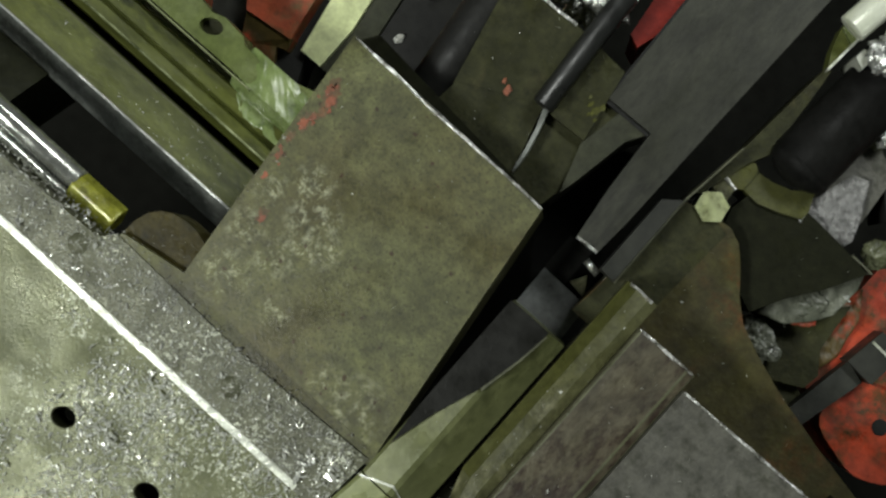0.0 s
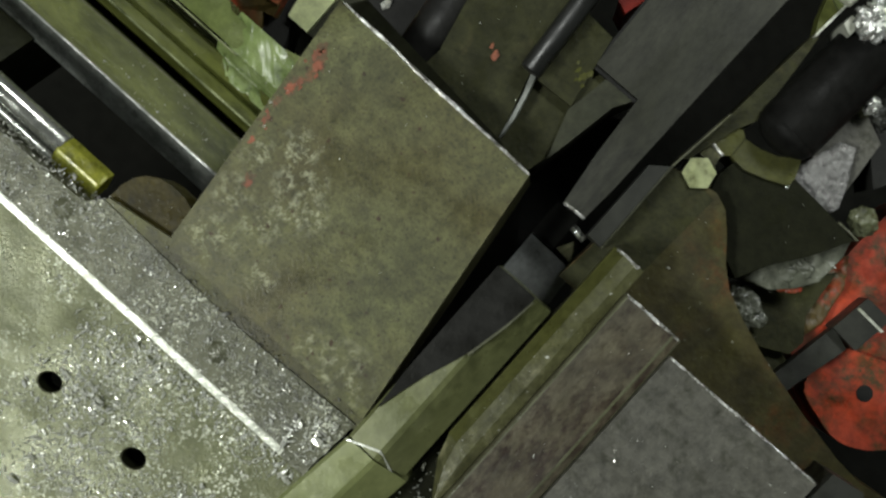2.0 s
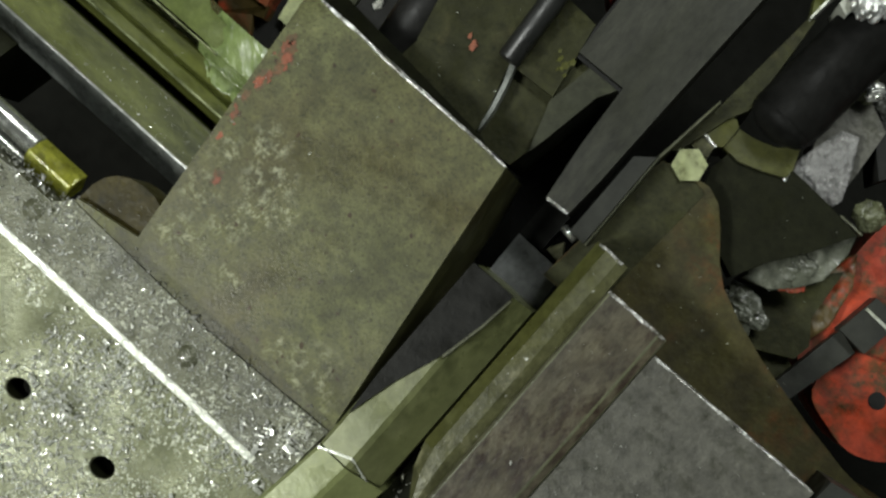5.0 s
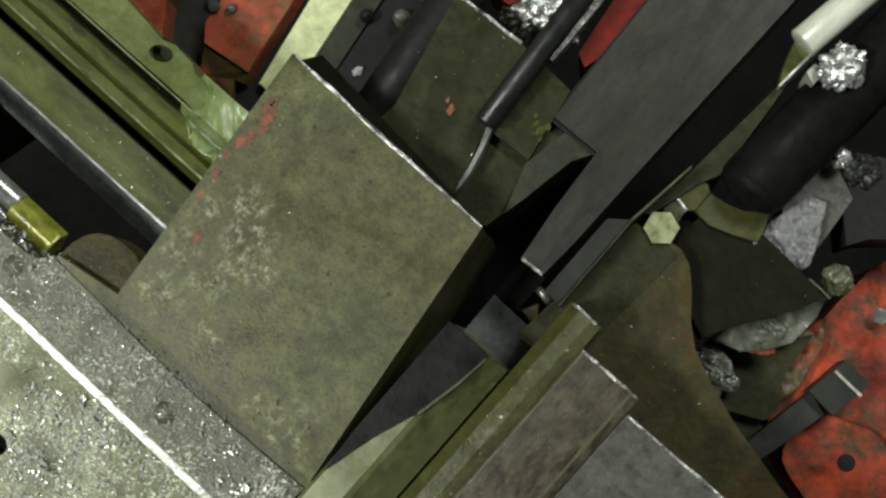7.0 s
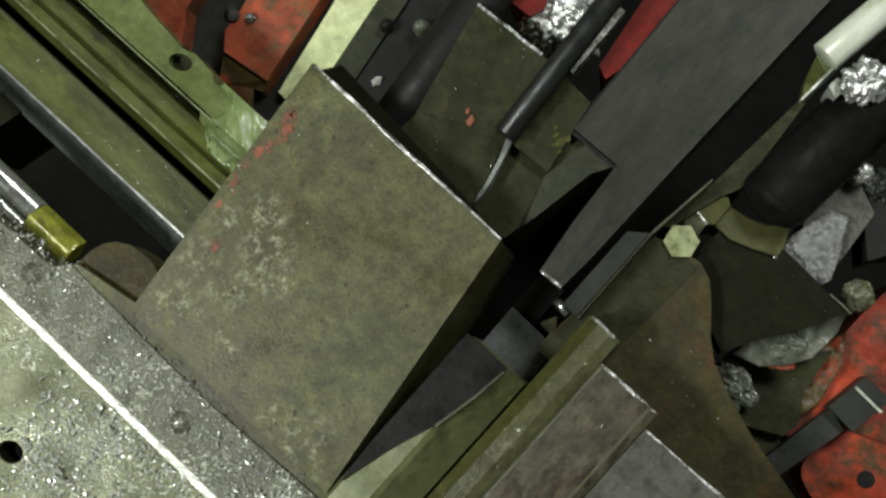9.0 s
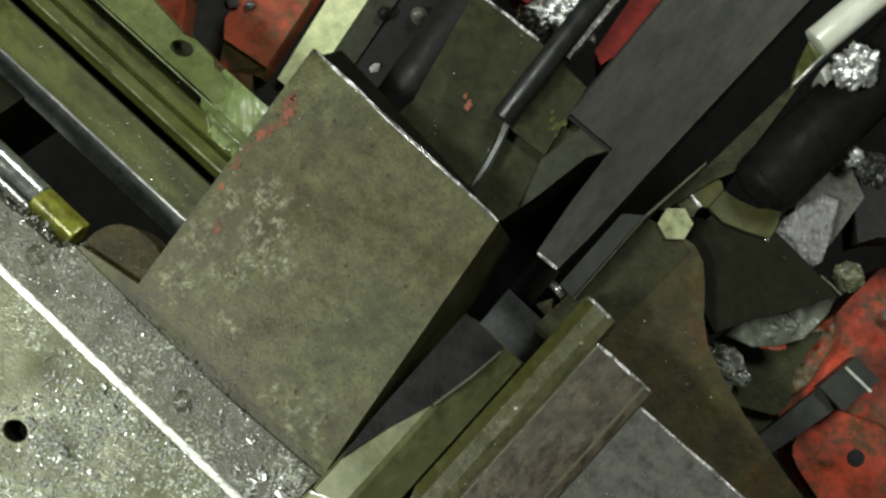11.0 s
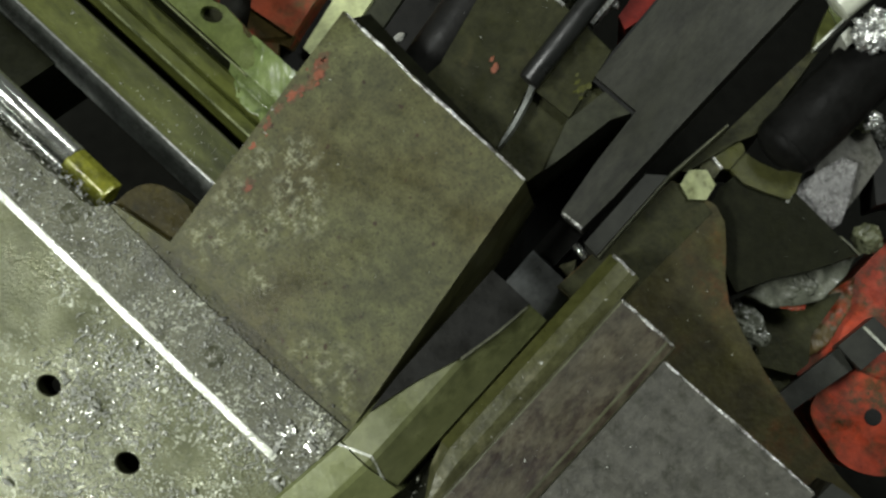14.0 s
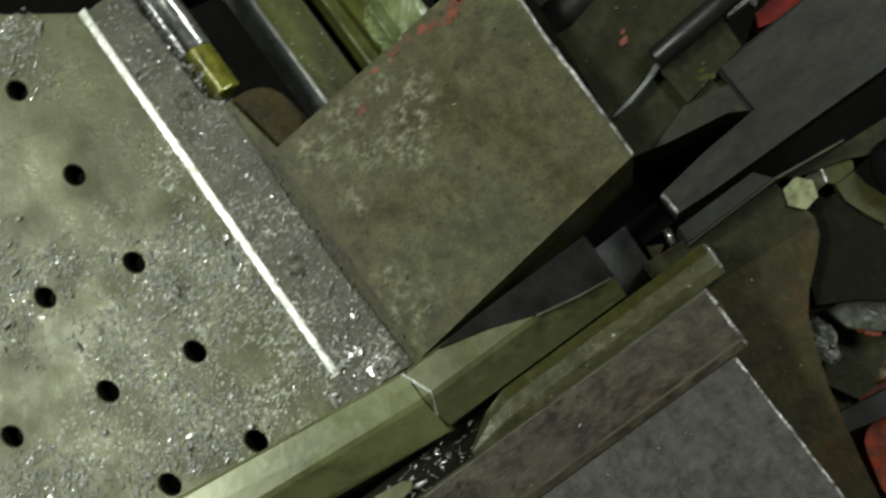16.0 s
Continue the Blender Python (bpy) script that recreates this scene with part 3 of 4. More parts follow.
def drilled_plate(outline, hole, r, z, depth, seg=32):
    """A plate with one drilled hole: outline and rim triangulated together, then given depth."""
    pts = list(outline) + [(hole[0] + dx, hole[1] + dy) for dx, dy in (oval(2 * math.pi * k / seg, r, 0.66) for k in range(seg))]
    n = len(outline)
    edges = [(i, (i + 1) % n) for i in range(n)] + [(n + i, n + (i + 1) % seg) for i in range(seg)]
    vs, es, fs, *rest = delaunay_2d_cdt([Vector(p) for p in pts], edges, [], 1, 1e-5)
    bm = bmesh.new()
    top = [bm.verts.new((v.x * MM, v.y * MM, z * MM)) for v in vs]
    for f in fs:
        c = sum((vs[i] for i in f), Vector((0, 0))) / len(f)
        if not in_oval(c.x - hole[0], c.y - hole[1], r * 0.999, 0.66):
            bm.faces.new([top[i] for i in f])
    rims = [e for e in bm.edges if len(e.link_faces) == 1]
    for v in (g for g in bmesh.ops.extrude_edge_only(bm, edges=rims)["geom"] if isinstance(g, bmesh.types.BMVert)):
        v.co.z -= depth * MM
    return bm


upper = empty("upper_guide", -140, 0, -42, "bright green oily flat guide plate with a drilled hole", "guide plate")
part("plate", drilled_plate([(-330, -9.0), (-60, -7.6), (-60, 12), (-86.3, 4.9), (-92.4, 1.3), (-111, 2.8), (-113.6, 4.9), (-124.1, 5.9), (-129, 4.2),
                             (-151.5, 6.6), (-190, 14), (-330, 40)], (-126.0, -0.3), 4.9, -42, 16), M_CHANL, upper)
part("hole_floor", prism([(-132, -6), (-120, -6), (-120, 5), (-132, 5)], -56, -47), M_DARK, upper, "dark oily floor of the hole")
part("edge_bead", sweep([(-9.5, -56), (-9.5, -42.4), (-9.2, -41.8), (-8.7, -41.8), (-8.7, -56)], "x", -330, -98), M_BEAD, upper, "bright plate edge")

# wrinkled film of bright grease at the guides' end


def grease_film():
    bm = bmesh.new()
    nx, ny = 110, 70
    grid = []
    for j in range(ny + 1):
        row = []
        for i in range(nx + 1):
            u, v = i / nx, j / ny
            x, y = -108 + 46 * u, -19 + 24 * v
            w = noise.fractal(Vector(((x + y) * 0.11, (y - x) * 0.025, 3.3)), 1.0, 2.0, 3)
            base = -50.6 + 8.8 * max(0.0, min(1.0, (y + 13) / 4.5))
            m = 0.7 * u + 0.24 + 0.8 * noise.fractal(Vector((x * 0.05, y * 0.05, 9.1)), 1.0, 2.0, 3) - 0.9 * abs(v - 0.45)
            row.append((bm.verts.new((x * MM, y * MM, (base + 1.3 * w + 4.2 * max(-1.0, min(m, 0.18)) + 0.2) * MM)), m))
        grid.append(row)
    for j in range(ny):
        for i in range(nx):
            quad = (grid[j][i], grid[j][i + 1], grid[j + 1][i + 1], grid[j + 1][i])
            if max(k[1] for k in quad) > -0.95:
                bm.faces.new([k[0] for k in quad])
    for v in [v for v in bm.verts if not v.link_faces]:
        bm.verts.remove(v)
    return bm


thing("grease_smear", grease_film(), M_SMEAR, "glossy wrinkled light green grease on the guide plates", "grease", kind="stuff", smooth=True)
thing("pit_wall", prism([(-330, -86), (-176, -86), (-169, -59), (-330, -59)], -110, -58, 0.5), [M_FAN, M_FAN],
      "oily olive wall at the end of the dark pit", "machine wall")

# ---- red clamp and pale strip ----
clamp = empty("red_clamp", -105, 25, 0, "worn red painted clamp with two jaws and oily bolts", "clamp")
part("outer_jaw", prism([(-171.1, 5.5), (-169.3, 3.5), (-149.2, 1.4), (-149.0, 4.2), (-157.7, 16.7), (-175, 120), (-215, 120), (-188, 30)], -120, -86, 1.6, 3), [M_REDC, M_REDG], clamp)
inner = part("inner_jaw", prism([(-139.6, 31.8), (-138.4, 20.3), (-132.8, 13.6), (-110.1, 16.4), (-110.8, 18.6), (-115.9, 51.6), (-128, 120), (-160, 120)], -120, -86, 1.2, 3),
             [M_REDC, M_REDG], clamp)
part("nose_slope", prism([(-133.4, 14.6), (-127.7, 1.5), (-108.5, 0), (-114.2, 10.3), (-109.2, 11.8), (-110.1, 17.2)], -120, [-86.6, -93, -95, -91, -89.5, -86.6], 0.5), [M_NOSE, M_NOSE], clamp,
     "oily brown and red sloping nose")
part("web", prism([(-150, 1.6), (-127, 1.8), (-132, 14), (-137, 20.3), (-138, 31.8), (-158, 120), (-178, 120), (-159, 16.7)], -130, -100, 0.8), [M_LEVER, M_LEVER], clamp, "dark oily web between the jaws")
part("stepped_tip", prism([(-108.8, -1.5), (-98, 3), (-104.6, 17.6), (-108.6, 12.4), (-114.6, 10.8)], -120, -97, 0.5), [M_BLACK, M_BLACK], clamp, "black notched tip")
for bx, by, br in ((-139.6, 27.5, 2.6), (-133.4, 31.4, 2.2), (-146, 30, 3.2)):
    part("bolt", hexhead((bx, by), br, -104, -84 if bx > -142 else -96, 17 * br), [M_WET, M_WET], inner, "wet black bolt head")
thing("pale_strip", prism([(-105.4, 16), (-94.6, 16), (-94.4, 36.3), (-99.2, 68.6), (-114, 180), (-138, 180), (-112.7, 56.4)], -100, -92, 1.0, 3), [M_PALE, M_PALE],
      "pale cream flat strip behind the red clamp", "strip")
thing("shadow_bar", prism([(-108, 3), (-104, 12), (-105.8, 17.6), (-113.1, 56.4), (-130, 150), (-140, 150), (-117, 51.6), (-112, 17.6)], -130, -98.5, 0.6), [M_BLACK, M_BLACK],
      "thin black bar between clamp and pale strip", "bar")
thing("grey_side_strip", prism([(-94.2, 16), (-94.0, 37), (-98.8, 69), (-113, 170), (-102.6, 170), (-89.7, 75.2), (-84.4, 38.7), (-84, 16)], -110, -94, 0.6), [M_FACET, M_FACET],
      "dull grey-olive strip beside the pale strip", "strip")
thing("black_slide", prism([(-83.6, 16), (-83.6, 37.7), (-88.9, 76.1), (-105, 180), (-82, 180), (-68, 87), (-60, 38.5), (-60, 16)], -120, -95, 0.8), [M_BLACK, M_BLACK],
      "black oily slide behind the block", "slide")

# ---- rear housing beyond the block ----
housing = empty("rear_housing", -20, 60, -8, "dark olive oily housing with a worn front edge", "housing")
part("upper_body", prism([(-35, 43), (-7, 57), (14, 58), (9, 86), (-15, 87.6), (-44.7, 86.6)], -70, -9, 0.25, 2), [M_DARK, M_DARK], housing)
part("top_edge", prism([(-44.5, 85.9), (-15, 86.9), (-15, 88.0), (-44.5, 87.0)], -15, -8.5, 0, 2, rough=0.45), [M_EDGE, M_EDGE], housing, "bright chipped edge")
part("flank", tube((-40, 32, -20), (-52, 130, -20), 9.5, 9.5, 32), M_BLACK, housing, "black rounded flank", True)
part("lower_body", prism([(-36, 30), (4, 29), (2, 34), (-5, 58), (-34.4, 44)], -70, -8.4, 0.25, 2), [M_DARK, M_DARK], housing)
part("corner_edge", prism([(-4.8, 58.3), (-2.4, 58.4), (0.0, 50), (1.9, 42), (2.6, 36), (2.4, 32.6), (1.4, 36), (0.4, 42), (-1.6, 50)], -14, -6.4, 0.6, 2), [M_FLANK, M_FLANK], housing, "pale worn corner")
part("facet", prism([(18.9, 33.5), (19.9, 38.3), (13.9, 56.7), (15.4, 64.2), (17, 74), (29.4, 74), (25.4, 67.3), (21.7, 46.5)], -40, -10, 0.6), [M_FACET, M_FACET], housing, "dull grey-olive facet")
part("side_face", prism([(0, 30), (17.5, 31), (20.6, 45), (24, 66), (27, 74), (8, 74), (-3, 58)], -70, -13, 0.8, 2), [M_DARK, M_DARK], housing)
part("paint_fleck", fleck(-18.5, 53.4, 1.9, -8.4, 11), M_FLECK, housing, "orange-red paint fleck")
part("paint_fleck", fleck(-21.4, 55.6, 1.0, -8.5, 17), M_FLECK, housing, "orange-red paint fleck")
for i, (fx, fy, fr) in enumerate([(10.2, 68.4, 1.9), (7.6, 69.6, 1.2), (11.4, 71.2, 1.4), (5.6, 71.4, 0.8), (12.2, 66.0, 0.9), (9.0, 66.2, 0.8)]):
    part("oil_patch", fleck(fx, fy, fr, -9, 61 + i), M_YELLOW, housing, "yellow-green oil smear")
thing("hose", tube((-4.6, 57, -2), (-14, 190, -2), 4.2, 4.2, 32), M_HOSE, "black rubber hose lying along the housing", "hose", smooth=True)
SWARF = [("swarf_pile", (-23, 107, -32), (19, 17, 9), "crumpled bright steel swarf beside the hose"),
         ("swarf_clump", (74.5, 149, -1), (9, 9, 5), "crumpled bright swarf caught on the cylinder"),
         ("grease_swarf", (95, 130, -22), (3.5, 4, 3), "greasy bright swarf on the casting")]
thing("bright_shim", prism([(-8.6, 92), (-5.2, 92), (-6, 121), (-10.5, 121)], -32, -24, 0.4), [M_EDGE, M_EDGE], "narrow bright steel shim", "shim")
thing("red_bracket", prism([(1, 99), (6, 97), (14, 125), (14, 170), (-4, 170), (-3, 128)], -60, -18, 1.0), [M_REDD, M_REDD],
      "deep red painted bracket beside the beam", "bracket")
thing("red_block", prism([(-41, 97), (-31, 97.5), (-29, 103), (-33, 112), (-43, 112)], -50, -24, 1.0, 3), [M_REDD, M_REDD], "deep red painted block behind the housing", "block")
for bx, by, br, mt in ((-89.3, 66.7, 3.0, M_BLACK), (-77.5, 75.6, 3.6, M_GREASY)):
    thing("ball_knob", lump((bx, by, -92), (br, br, br * 1.6), 0.06, 1.4, 4, int(br * 10)), mt, "small round oily ball end on the slide", "knob", "ball knobs", smooth=True)
thing("loose_chip", prism([(-79.4, 45.6), (-77.0, 44.2), (-75.4, 46.8), (-76.4, 49.6), (-78.6, 48.6)], -95.2, [-94.6, -93.4, -94.2, -92.4, -94.0], 0), M_CHIP, "single bright angular steel chip", "chip")

# ---- dark beam ----
beam = empty("tool_beam", 30, 110, 10, "wide dark blued steel beam with a stepped end", "beam")
part("bar", prism([(10.8, 75.3), (30.3, 75.5), (32.0, 51.9), (34.8, 30.7), (44.2, 31.1), (45.1, 46.7), (45.6, 88.1), (47.1, 166.1), (48.2, 273), (4, 273), (8.5, 133.5)], -28, -9, 0.7, 2), [M_BEAM, M_BLACK], beam)
part("end_edge", prism([(35.2, 30.3), (44.0, 30.7), (44.0, 31.6), (35.2, 31.2)], -16, -8.8, 0, 2, rough=0.3), [M_EDGE, M_EDGE], beam, "chipped bright end edge")
part("lip", prism([(9.7, 75.9), (10.8, 73.6), (30.1, 73.8), (30.1, 75.2), (11.6, 75.2), (5.6, 251.9), (3.2, 251.9)], -28, -9.8, 0.3), [M_BLACK, M_BLACK], beam, "black edge of the beam")
# Black sheet fills the shaded wedge below the beam.
part("under_shade", prism([(17, 28), (33, 6), (37, 30), (31, 52), (30, 72), (24, 69)], -90, -62, 0.5), [M_PIT, M_PIT], beam, "black sheet for the shade under the beam")

# right side guide strip with its bright edge
gstrip = empty("side_guide", 55, 90, -5, "dark olive guide strip along the beam with a bright edge", "guide strip")
part("strip_body", prism([(55.0, 70), (58.6, 91.2), (61.8, 135.9), (63.9, 135.1), (65.0, 124.8), (67.1, 98.1), (63.5, 91.0), (58, 72)], -60, -16, 0.4), [M_DARK, M_DARK], gstrip)
part("rubbed_edge", prism([(61.9, 133.6), (62.7, 133.5), (64.2, 155.8), (63.3, 155.9)], -30, -10.6, 0.1), [M_LINE, M_LINE], gstrip, "bright rubbed edge")
part("bright_edge", prism([(55.2, 27), (55.9, 27), (55.4, 65), (58.6, 92), (58.0, 92.5), (54.7, 66)], -30, -4.6, 0.2), [M_WEAR, M_EDGE], gstrip, "thin bright edge")
part("grey_insert", prism([(48.8, 27.5), (55.0, 27), (54.6, 64.5), (48.6, 59.9)], -30, -2.5, 0.4), [M_LEVER, M_LEVER], gstrip, "grey flat insert")

# ---- rail shadow plate, fed strip and rail ----
rail = empty("front_rail", 45, -100, 5, "light olive chamfered steel rail with a seam", "rail")
profr = [(33.0, -40), (33.0, 6.5), (34.2, 8.0), (44.6, 9.0), (46.6, 8.2), (57.2, -3.5), (57.4, -40)]
part("near_bar", loft([(1, -40), (1, 6.5), (2.2, 8.0), (22.6, 9.0), (24.6, 8.2), (31.5, -3.5), (31.7, -40)],
                      [(33.0, -40), (33.0, 6.5), (34.2, 8.0), (44.6, 9.0), (46.6, 8.2), (59.0, -3.5), (59.2, -40)], -330, -80.8), [M_RAILN, M_EDGE], rail)
part("far_bar", sweep(profr, "y", -80.2, -1.6), [M_RAIL, M_EDGE], rail)
part("seam", prism([(33.2, -81.3), (44.8, -76.4), (44.8, -77.3), (33.2, -82.2)], -20, [8.1, 9.3, 9.3, 8.1]), M_LINE, rail, "pale seam line across the rail")
part("seam", prism([(44.8, -76.4), (46.6, -77.2), (57.5, -83.2), (57.5, -84.2), (46.6, -78.2), (44.8, -77.3)], -20, [9.3, 8.5, -3.2, -3.2, 8.5, 9.3]), M_LINE, rail,
     "pale seam line across the rail")
# Dark plate drawn in the shape of the shadow cast on the rail.
blade = thing("rail_shadow", prism([(33.9, -66), (38.6, -48), (44.8, -31), (48.2, -15), (49.8, -1.3), (38.4, -1.2), (32.6, -1.3), (32.7, -50)], 4, 10.2, 0.25), [M_STEEL_SHADE, M_STEEL_SHADE],
      "dark plate in the shape of the curved shadow on the rail", "blade")
part("shadow_rim", prism([(44.8, -31), (48.2, -15), (49.8, -2.8), (50.4, -2.8), (48.9, -15.4), (45.6, -31.6)], 6, 10.4, 0), M_WEAR, blade, "thin pale rim of the shadow plate")
thing("fed_strip", prism([(33.3, 14.9), (54.7, 14.2), (56.4, -8), (33.9, -8)], -40, -38, 0.2), [M_STRIP, M_LINE],
      "flat grey steel strip end under the beam", "metal strip")
tool = empty("small_tool_holder", 42, 25, -42, "small dark tool holder with a bright screw", "tool holder")
part("holder", prism([(32.8, 15.4), (43.2, 15.6), (43.2, 31.4), (32.6, 30.6)], -70, -42, 0.4), [M_STEEL_SHADE, M_STEEL_SHADE], tool)
part("screw", tube((43.2, 27.3, -43), (50.0, 26.2, -43), 1.6, 1.6, 14), M_CHROME, tool, "bright small screw", True)
part("bit", prism([(44, 17.2), (52.3, 15.8), (47.4, 23.2)], -52, -43, 0.3), [M_BAR, M_EDGE], tool, "small triangular bit")
# Black sheet set behind the holder as deep shade.
part("holder_shade", prism([(32, 10), (58, 10), (58, 34), (43, 36), (32, 32)], -90, -58, 0.6), [M_PIT, M_PIT], tool, "black sheet for the shade under the holder")

# ---- three stepped bars at the front ----
FRONT = {}
BAR_A = [(58.6, -30), (58.6, 2.6), (62.6, 7.0), (67.8, 7.2), (71.5, 5.4), (71.5, -30)]
BAR_B = [(61.4, -30), (61.4, 2.6), (64.8, 6.8), (68.6, 7.0), (71.5, 5.4), (71.5, -30)]
BAR_C = [(69.2, -30), (69.2, 2.0), (70.0, 4.4), (70.8, 5.0), (71.5, 4.6), (71.5, -30)]
FRONT["narrow_bar"] = thing("narrow_bar", loft(BAR_A, BAR_A, -57, 30.4), M_BAR, "narrow olive steel bar with a worn end", "bar")
part("rounded_end", loft(BAR_B, BAR_A, -66, -57), M_BAR, FRONT["narrow_bar"])
part("rounded_tip", loft(BAR_C, BAR_B, -78, -66), M_BAR, FRONT["narrow_bar"])
part("dark_flank", loft([(58.5, 0), (58.5, 2.7), (62.55, 7.12), (62.55, 0)], [(58.5, 0), (58.5, 2.7), (62.55, 7.12), (62.55, 0)], -57, 30.3), M_LUG, FRONT["narrow_bar"], "darker flank")
FRONT["step_plate"] = thing("step_plate", sweep([(71.6, -30), (71.6, 11.0), (72.6, 12.0), (93.2, 12.0), (96.3, 11.0), (96.3, -30)], "y", -260, 20.6, 0.5), [M_STEP, M_WEAR],
      "brown stained steel step plate", "plate")
FRONT["wide_slab"] = thing("wide_slab", prism([(96.4, -300), (240, -300), (240, -40), (161, -10), (161, 14.9), (96.4, 14.4)], -30, 16, 0.6, 2), [M_SLAB, M_WEAR],
      "wide grey pitted steel slab with a bright worn edge", "slab")
thing("slab_stop", prism([(161.5, -8), (176, -8), (180, 17), (174, 23), (162.5, 21)], -30, 17.5, 0.8), [M_LEVER, M_EDGE], "small dark stop block at the slab's end", "stop")
thing("chip_tray", prism([(59, -250), (71, -250), (71, -64), (64, -60), (59, -66)], -40, -14, 0.6), [M_FAN, M_FAN],
             "dark gutter floor littered with chips", "gutter")
thing("gutter_lug", prism([(61.8, -128), (61.8, -116.9), (63.0, -106.4), (65, -103.6), (67.0, -104.7), (68.6, -112), (69, -128)], -30, -9, 1.6, 4), [M_RAIL, M_RAIL],
      "rounded olive lug lying in the gutter", "lug")

for nm, p, z in (("narrow_bar", [(59.6, 29.7), (69.6, 29.7), (69.6, 30.6), (59.6, 30.6)], 7.0), ("step_plate", [(72, 20.0), (95.5, 20.0), (95.5, 20.9), (72, 20.9)], 12.0),
                 ("wide_slab", [(97, 13.9), (160, 14.4), (160, 15.2), (97, 14.7)], 16.0)):
    part("worn_edge", prism(p, z - 5, z + 0.2, 0, 2, rough=0.5), [M_EDGE, M_EDGE], FRONT[nm], "bright chipped edge")

# ---- brown bed and parts on the far side ----
bed = empty("brown_bed", 90, 35, -15, "brown oil-stained flat casting with a wavy edge", "casting")
part("casting", prism([(51, 10), (150, 10), (162, -20), (230, -20), (230, 30), (191.5, 27.6), (180, 25.6), (168.9, 26.4), (149.6, 30.4), (126.1, 36.2), (110.6, 41.7), (100, 46.5), (93, 52.5), (86, 61), (80, 67), (74, 69.5), (66, 68.5), (56, 66)], -70, -15, 1.0, 3),
      [M_BROWN, M_BROWN], bed)
part("land", prism([(51.5, 11), (71.6, 11), (74.4, 66.6), (66, 68), (56.4, 65.6)], -40, -14.5, 0.3), [M_DARK, M_DARK], bed, "greener oily land along the bar")
thing("dark_fan_plate", prism([(74, 62), (70, 76), (72, 86), (80, 88.5), (92, 92.5), (107, 91.5), (122, 89.5), (114, 75), (105.5, 63), (99.5, 51.5)], -44, -21, 0.9, 2),
      [M_FAN, M_FAN], "dark oily fan-shaped plate", "plate")
thing("bright_blade_edge", prism([(113.4, 90.6), (123.0, 90.3), (123.2, 91.0), (113.6, 91.4)], -30, -20.6, 0, 2, rough=0.3), [M_WEAR, M_EDGE], "thin worn edge at the fan plate's tip", "edge")
lug = empty("pivot_bracket", 75, 90, -18, "olive arched bracket with a square lug", "bracket")
part("lug", prism([(59.2, 83.0), (59.9, 89.6), (62.5, 92.4), (65.9, 93.1), (68.3, 91.5), (68.5, 83.2), (66.6, 81.6)], -50, -18, 1.2, 3), [M_LUG, M_LUG], lug)
part("arch", prism([(68.6, 83.4), (68.4, 91.5), (74.8, 92.2), (81.8, 94.4), (85.4, 97.4), (88.0, 100.4), (91.3, 92.7), (91.4, 88.8), (83.6, 85.4), (75.6, 82.8)], -50, -19.6, 1.0, 3), [M_LUG, M_LUG], lug)
part("shank", prism([(59.9, 76.6), (60.2, 82.2), (66.2, 80.8), (66.8, 76.6)], -40, -18.6, 0.8, 3), [M_BAR, M_BAR], lug, "grey shank between nut and lug")
part("pin", tube((59.6, 82.8, -18.6), (66.6, 81.4, -18.6), 0.8, 0.8, 12), M_EDGE, lug, "thin bright pin")
for cx, cy, cr in ((84.9, 96.6, 1.3), (90.4, 90.4, 1.7), (91.4, 88.6, 1.0)):
    part("screw_tip", lump((cx, cy, -22), (cr, cr * 1.2, 1.6), 0.2, 1.6, 3, int(cx)), M_CHROME, lug, "bright worn screw tip")
nut = thing("pivot_nut", hexhead((64.0, 70.6), 6.2, -34, -13, 40, 2.2), [M_NUT, M_NUT], "pale yellow-green hexagonal nut", "nut")
cyl = empty("black_cylinder", 80, 130, -12, "thick black greasy cylinder with a rounded end", "cylinder")
part("barrel", tube((78, 101, -16), (88, 264, -16), 12.4, 12.4, 40, 0.12), M_PIT, cyl, "", True)
part("nose", lump((77.9, 101.5, -16), (11.8, 6.4, 11.8), 0.06, 1.5, 4, 3), M_PIT, cyl, "rounded nose", True)
thing("small_cube", prism([(66.4, 141.3), (66.7, 145.3), (71.2, 145.4), (70.9, 139.4)], -30, -3, 0.5), [M_PALECHIP, M_EDGE], "small pale square metal piece on the cylinder", "metal piece")
pipe = empty("pale_pipe", 60, 170, -20, "pale polished round bar with a cut end", "round bar")
part("bar", tube((58.9, 148.6, -6), (69.4, 220, -6), 5.6, 5.6, 40, 0.05), M_PIPE, pipe, "", True)
part("end_facet", prism([(56.4, 148.3), (56.2, 151.4), (61.7, 156.0), (63.7, 155.9), (63.0, 145.6)], -20, -11, 0.3), [M_CHANL, M_CHANL], pipe, "olive cut end")
part("tail", prism([(56.3, 148.6), (62.9, 146.0), (62.2, 134.3), (58.8, 140.6)], -24, -13.5, 0.4), [M_CHAN, M_CHAN], pipe, "dark olive tapered tail")

cast = empty("grey_casting", 100, 115, -27, "rough grey cast arm with a pitted face", "casting")
part("arm", rugged([(91.3, 92.4), (90.6, 97.9), (93.0, 106.8), (95.3, 114), (101, 116), (106.4, 106.3), (110.8, 95.6), (109.7, 92.0), (101.5, 90.8), (95.4, 90.8)], -60, -25, 0.75, 0.7, 0.6, 3.0), M_CAST, cast, "", True)
part("neck", prism([(92.4, 103), (88.4, 109.6), (89.0, 118), (90.2, 124), (96.6, 128.4), (107, 123.5), (108.6, 108.0), (109.1, 102), (101, 113)], -60, -28, 3.0, 4), [M_SLAB, M_SLAB], cast, "smooth grey neck of the arm")
